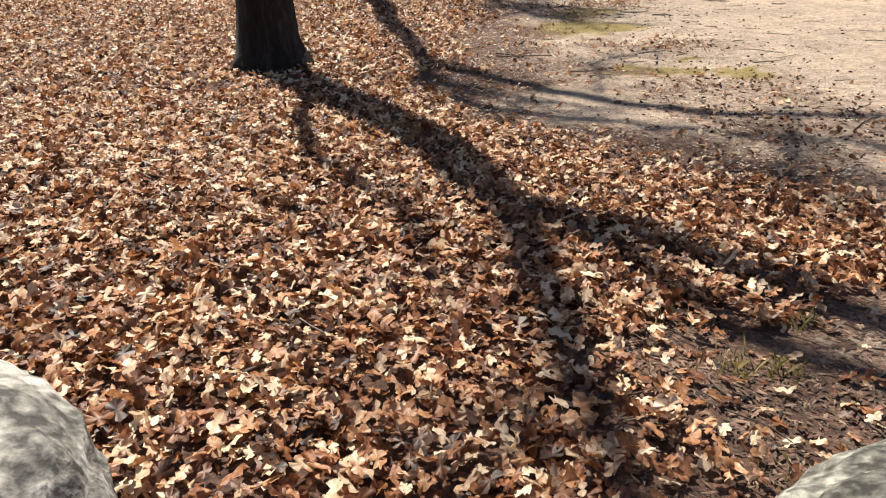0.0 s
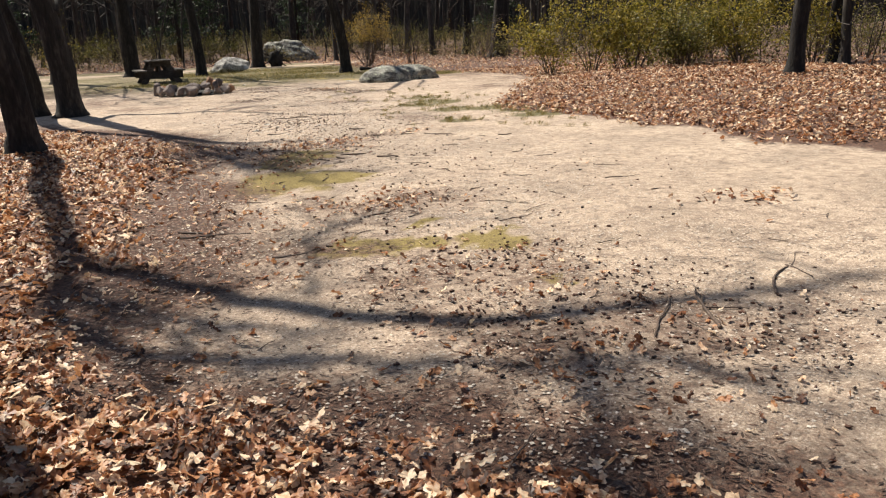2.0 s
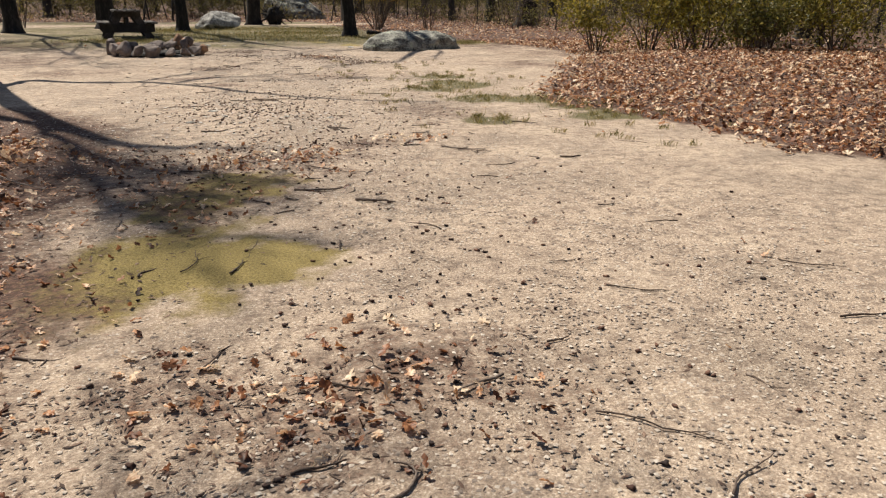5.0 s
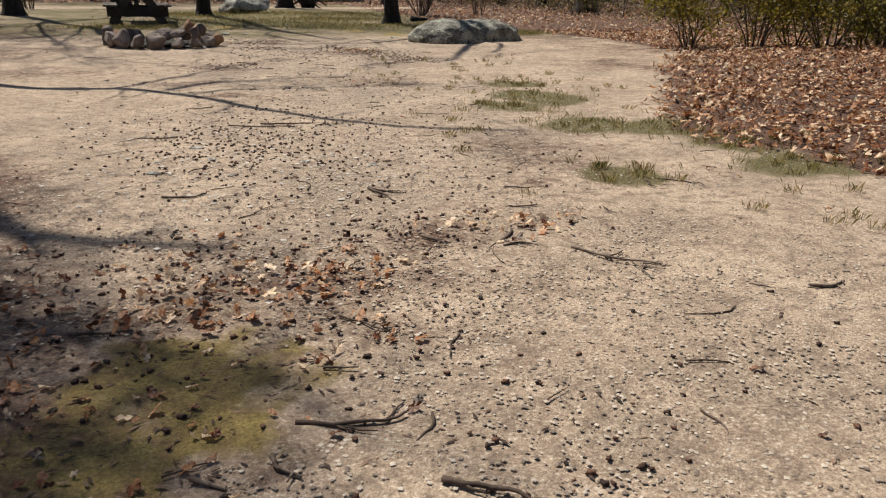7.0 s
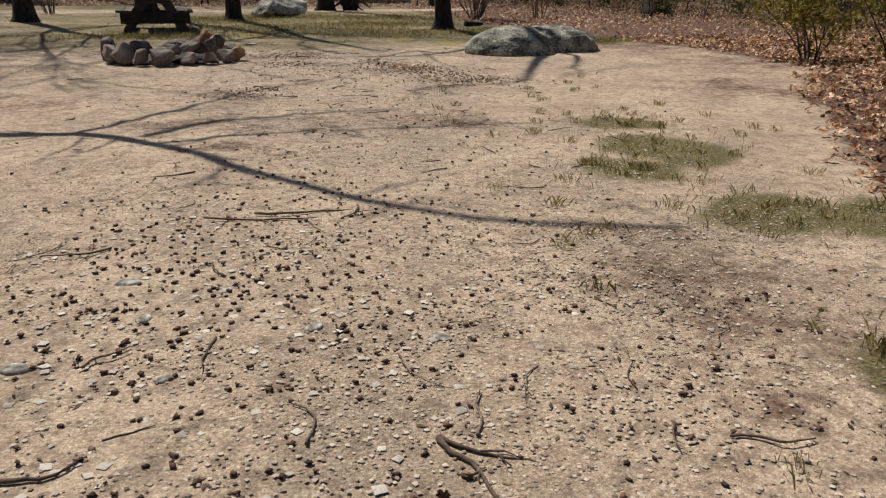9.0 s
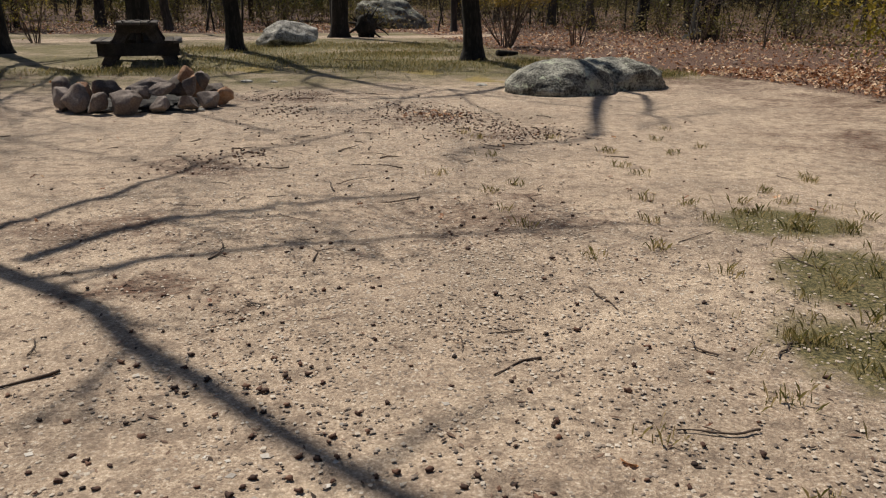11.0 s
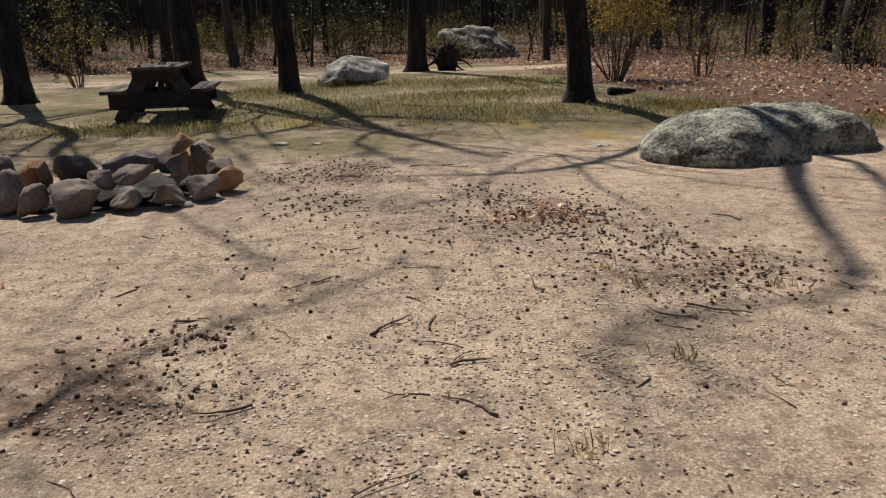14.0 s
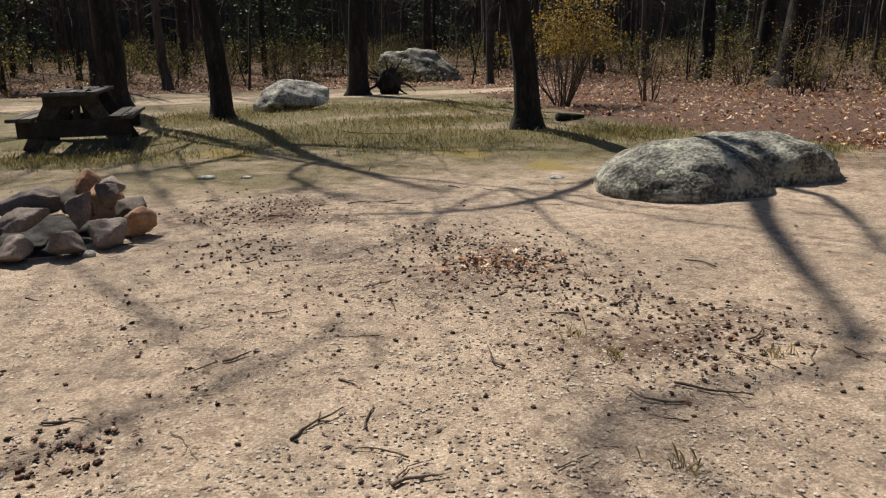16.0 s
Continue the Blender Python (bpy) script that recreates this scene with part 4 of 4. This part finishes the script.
def scattered():
    """Leaves, cones, grit and grass: too many to count, one object a kind."""
    g = np.random.default_rng(21)
    # a lobed oak leaf: rim of ten lobes round a midrib
    k = 18
    th = np.arange(k) * 2 * np.pi / k
    rim = np.stack([.5 * np.cos(th), .30 * np.sin(th) * np.where(np.arange(k) % 3 == 1, .38, 1.0)], 1)
    base = np.vstack([[0, 0], rim])
    tri = np.array([[0, 1 + i, 1 + (i + 1) % k] for i in range(k)])

    def strew(n_try, box, density, size, lift):
        u = g.uniform(box[0], box[1], n_try) * K
        v = g.uniform(box[2], box[3], n_try) * K
        keep = g.random(n_try) < density(u, v)
        u, v = u[keep], v[keep]
        n = len(u)
        s = size * g.uniform(.55, 1.35, (n, 1))
        xy = base[None] * s[:, None] * np.stack([np.ones(n), g.uniform(.7, 1.2, n)], 1)[:, None]
        c1, c2 = g.normal(size=(n, 1)) * 4.5, g.normal(size=(n, 1)) * 7
        z = c1 * xy[..., 0] ** 2 + c2 * xy[..., 1] ** 2 + g.normal(size=(n, k + 1)) * .05 * s
        p = np.concatenate([xy, z[..., None]], 2)
        a, t1, t2 = g.uniform(0, 6.283, n), g.normal(size=n) * .45, g.normal(size=n) * .45
        y2 = p[..., 1] * np.cos(t1)[:, None] - p[..., 2] * np.sin(t1)[:, None]
        z2 = p[..., 1] * np.sin(t1)[:, None] + p[..., 2] * np.cos(t1)[:, None]
        x2 = p[..., 0] * np.cos(t2)[:, None] + z2 * np.sin(t2)[:, None]
        z3 = -p[..., 0] * np.sin(t2)[:, None] + z2 * np.cos(t2)[:, None]
        ca, sa = np.cos(a)[:, None], np.sin(a)[:, None]
        out = np.stack([u[:, None] + x2 * ca - y2 * sa, v[:, None] + x2 * sa + y2 * ca, gz(u, v)[:, None] + z3 + (lift * g.random(n) + .008)[:, None]], -1)
        return out.reshape(-1, 3), (tri[None] + (np.arange(n) * (k + 1))[:, None, None]).reshape(-1, 3)

    near = strew(62000, (-5, 3.2, .3, 6.5), lambda x, y: litter(x, y) * .8, .064, .06)
    mid = strew(36000, (-11, 1.2, 6.5, 18), litter, .08, .045)
    right = strew(36000, (7, 18, 9, 30), litter, .078, .05)
    back = strew(30000, (-9, 24, 28, 58), lambda x, y: litter(x, y) * .8, .085, .05)
    stray = strew(1500, (-1, 9, 3, 40), lambda x, y: .12 + .5 * (wob(x, y, 1.1, 6) > .5), .045, .01)
    wide = strew(16000, (-22, 26, -14, 34), lambda x, y: litter(x, y) * ((x < -11 * K) | (x > 17.5 * K) | (y < .3 * K) | ((y < 9 * K) & (x > 6)) | ((x < -4.8 * K) & (y < 6.6 * K)) | ((y > 17.5 * K) & (x < 0))) * .9, .13, .05)
    rim = strew(9000, (-.6, 3.4, .8, 14), lambda x, y: np.clip(soil_and_shade(x, y) * 1.5 - .2, 0, .6) * (litter(x, y) < .6), .05, .012)
    heaps = [strew(260, (a - .7, a + .7, b - .5, b + .5), lambda x, y, a=a, b=b: np.exp(-((x / K - a) / .35) ** 2 - ((y / K - b) / .25) ** 2), .06, .03) for a, b in HEAPS]
    tagged(part("leaf_litter", fast_mesh("leaf_litter", *joined([near, mid, right, back, stray, wide, rim, *heaps])), LEAF), "deep curled brown oak leaves on the ground", "fallen leaves", kind="stuff")

    # grit
    oct_v = np.array([[1, 0, 0], [-1, 0, 0], [0, 1, 0], [0, -1, 0], [0, 0, .6], [0, 0, -.6]])
    oct_f = np.array([[0, 2, 4], [2, 1, 4], [1, 3, 4], [3, 0, 4]])

    def lumps(u, v, size, hi, shape_v, shape_f, rise):
        n = len(u)
        p = shape_v[None] * (size * g.uniform(.5, 1.6, (n, 1, 1))) * g.uniform(.7, 1.3, (n, len(shape_v), 1))
        a = g.uniform(0, 6.283, n)
        ca, sa = np.cos(a)[:, None], np.sin(a)[:, None]
        o = np.stack([u[:, None] + p[..., 0] * ca - p[..., 1] * sa, v[:, None] + p[..., 0] * sa + p[..., 1] * ca, gz(u, v)[:, None] + p[..., 2] * hi + rise], -1)
        return o.reshape(-1, 3), (shape_f[None] + (np.arange(n) * len(shape_v))[:, None, None]).reshape(-1, 3)

    n = 110000
    v = g.uniform(4, 28, n)
    u = 1.6 + .13 * v + g.normal(size=n) * 1.9
    x, y = u * K, v * K
    keep = (litter(x, y) < .4) & (patches(MOSS, x, y) < .4) & (wob(x, y, .9, 8) + .5 * g.normal(size=n) > -.25)
    tagged(part("gravel", fast_mesh("gravel", *lumps(x[keep], y[keep], .0066, .8, oct_v, oct_f, .004)), GRIT), "fine pale grit strewn on the sand", "gravel", kind="stuff")

    n = 420
    x, y = (2.9 + g.normal(size=n) * .8) * K, (16.1 + g.normal(size=n) * .9) * K
    tagged(part("pebbles", fast_mesh("pebbles", *lumps(x, y, .014, .45, oct_v, oct_f, .004)), PEBBLE), "pale flat pebbles half sunk in the sand", "pebbles", kind="stuff")

    n = 70000
    v = g.uniform(.9, 31, n)
    u = 1.4 + .13 * v + g.normal(size=n) * 2.2
    x, y = u * K, v * K
    keep = (litter(x, y) < .6) & (g.random(n) < np.clip(soil_and_shade(x, y) * 2.0 - .1 + .3 * (wob(x, y, 1.9, 9) > .55), .10, 1))
    chip = oct_v * [1.6, .5, .5]
    tagged(part("forest_debris", fast_mesh("forest_debris", *lumps(x[keep], y[keep], .0085, .6, chip, oct_f, .004)), CRUMB), "dark bits of bark, needles and broken leaves", "debris", kind="stuff")

    n = 26000
    x = np.concatenate([g.uniform(.4, 3.2, n // 2), g.uniform(-.3, 2.6, n // 2)]) * K
    y = np.concatenate([g.uniform(.7, 3.4, n // 2), g.uniform(3.8, 9, n // 2)]) * K
    keep = (litter(x, y) < .7) & (g.random(n) < soil_and_shade(x, y) * 1.7)
    tagged(part("leaf_crumbs", fast_mesh("leaf_crumbs", *lumps(x[keep], y[keep], .007, .6, oct_v * [1.9, .5, .6], oct_f, .005)), CRUMB), "broken brown leaf bits and needles on dark earth", "debris", kind="stuff")

    # cones: scaly little balls
    bm = bmesh.new()
    bmesh.ops.create_icosphere(bm, subdivisions=2, radius=1)
    cv = np.array([q.co[:] for q in bm.verts])
    cf = np.array([[q.index for q in f.verts] for f in bm.faces])
    bm.free()
    cv = cv * (.85 + .6 * (np.arange(len(cv)) % 3 == 0))[:, None] * [1.3, .9, .8]
    us, vs = [], []
    for a, b, p, q, m in CONES:
        us.append(a + g.normal(size=m * 2) * p)
        vs.append(b + g.normal(size=m * 2) * q)
    u, v = np.concatenate(us), np.concatenate(vs)
    x, y = u * K, v * K
    tagged(part("pine_cones", fast_mesh("pine_cones", *lumps(x, y, .0064, .85, cv, cf, .006), True), CONE), "small dark open pine cones scattered on the sand", "pine cones", kind="stuff")

    # grass
    n = 24000
    spots = np.array(GRASS)
    i = g.integers(0, len(spots), n)
    i = np.where(g.random(n) < .72, g.integers(8, len(spots), n), i)
    u = spots[i, 0] + g.normal(size=n) * spots[i, 2] * .5
    v = spots[i, 1] + g.normal(size=n) * spots[i, 3] * .5
    # gather the blades into tufts
    u = np.where(v < 27, np.round(u * 3.3) / 3.3 + g.normal(size=n) * .035 + .1 * np.sin(v * 9), u)
    v = np.where(v < 27, np.round(v * 3.1) / 3.1 + g.normal(size=n) * .04 + .12 * np.sin(u * 7), v)
    more = 2600
    tu, tv = g.uniform(4.6, 8.2, 90), g.uniform(12.5, 24, 90)
    tu[:22], tv[:22] = g.uniform(.8, 2.6, 22), g.uniform(1.2, 3.0, 22)
    j = g.integers(0, 90, more)
    u = np.concatenate([u, tu[j] + g.normal(size=more) * .04])
    v = np.concatenate([v, tv[j] + g.normal(size=more) * .04])
    x, y = u * K, v * K
    n = len(x)
    h = g.uniform(.015, .065, n) * np.where(y > 26, 1.3, 1.0)
    a = g.uniform(0, 6.283, n)
    w = np.where(y > 26, .003, .0018)
    dx, dy = np.cos(a), np.sin(a)
    z = gz(x, y)
    out = g.uniform(.2, .9, n) * h
    p = np.stack([np.stack([x - dy * w, y + dx * w, z - .004], 1), np.stack([x + dy * w, y - dx * w, z - .004], 1), np.stack([x + dx * out * .4 + dy * w, y + dy * out * .4 - dx * w, z + h * .65], 1), np.stack([x + dx * out, y + dy * out, z + h], 1)], 1).reshape(-1, 3)
    b = np.arange(n)[:, None] * 4
    tagged(part("grass", fast_mesh("grass", p, np.vstack([b + [0, 1, 2], b + [0, 2, 3]])), BLADE), "sparse tufts of thin dry green grass", "grass", kind="stuff")


HEAPS = ((5.35, 7.3), (3.1, 13.2), (4.3, 13.6), (2.4, 8.6), (5.5, 25.1), (2.55, 12.9))
CONES = ((5.5, 25.1, .32, .38, 210), (5.2, 25.8, .25, .35, 70), (5.95, 24.0, .32, .5, 130), (6.3, 23.4, .3, .3, 60), (3.75, 27.3, .4, .35, 110), (3.66, 25.9, .25, .3, 60), (4.4, 24.6, .9, .9, 130), (3.2, 23.0, .15, .12, 30), (2.9, 22.6, .3, .3, 40), (4.4, 20.6, 1.3, 1.3, 100),
         (2.9, 16.2, .55, .7, 170), (3.5, 15.6, .9, .9, 160), (3.0, 17.3, .9, .8, 150), (2.5, 13.2, .6, .7, 150), (3.4, 13.7, .6, .4, 70), (2.7, 6.3, .45, .6, 90), (3.3, 5.0, .5, .5, 110), (2.6, 8.3, .6, .8, 70), (3.8, 9.5, 1.2, 1.6, 90), (2.2, 5.4, .4, .5, 70), (3.4, 11.3, .8, .8, 60), (4.6, 17.5, .9, 1.5, 70))
scattered()
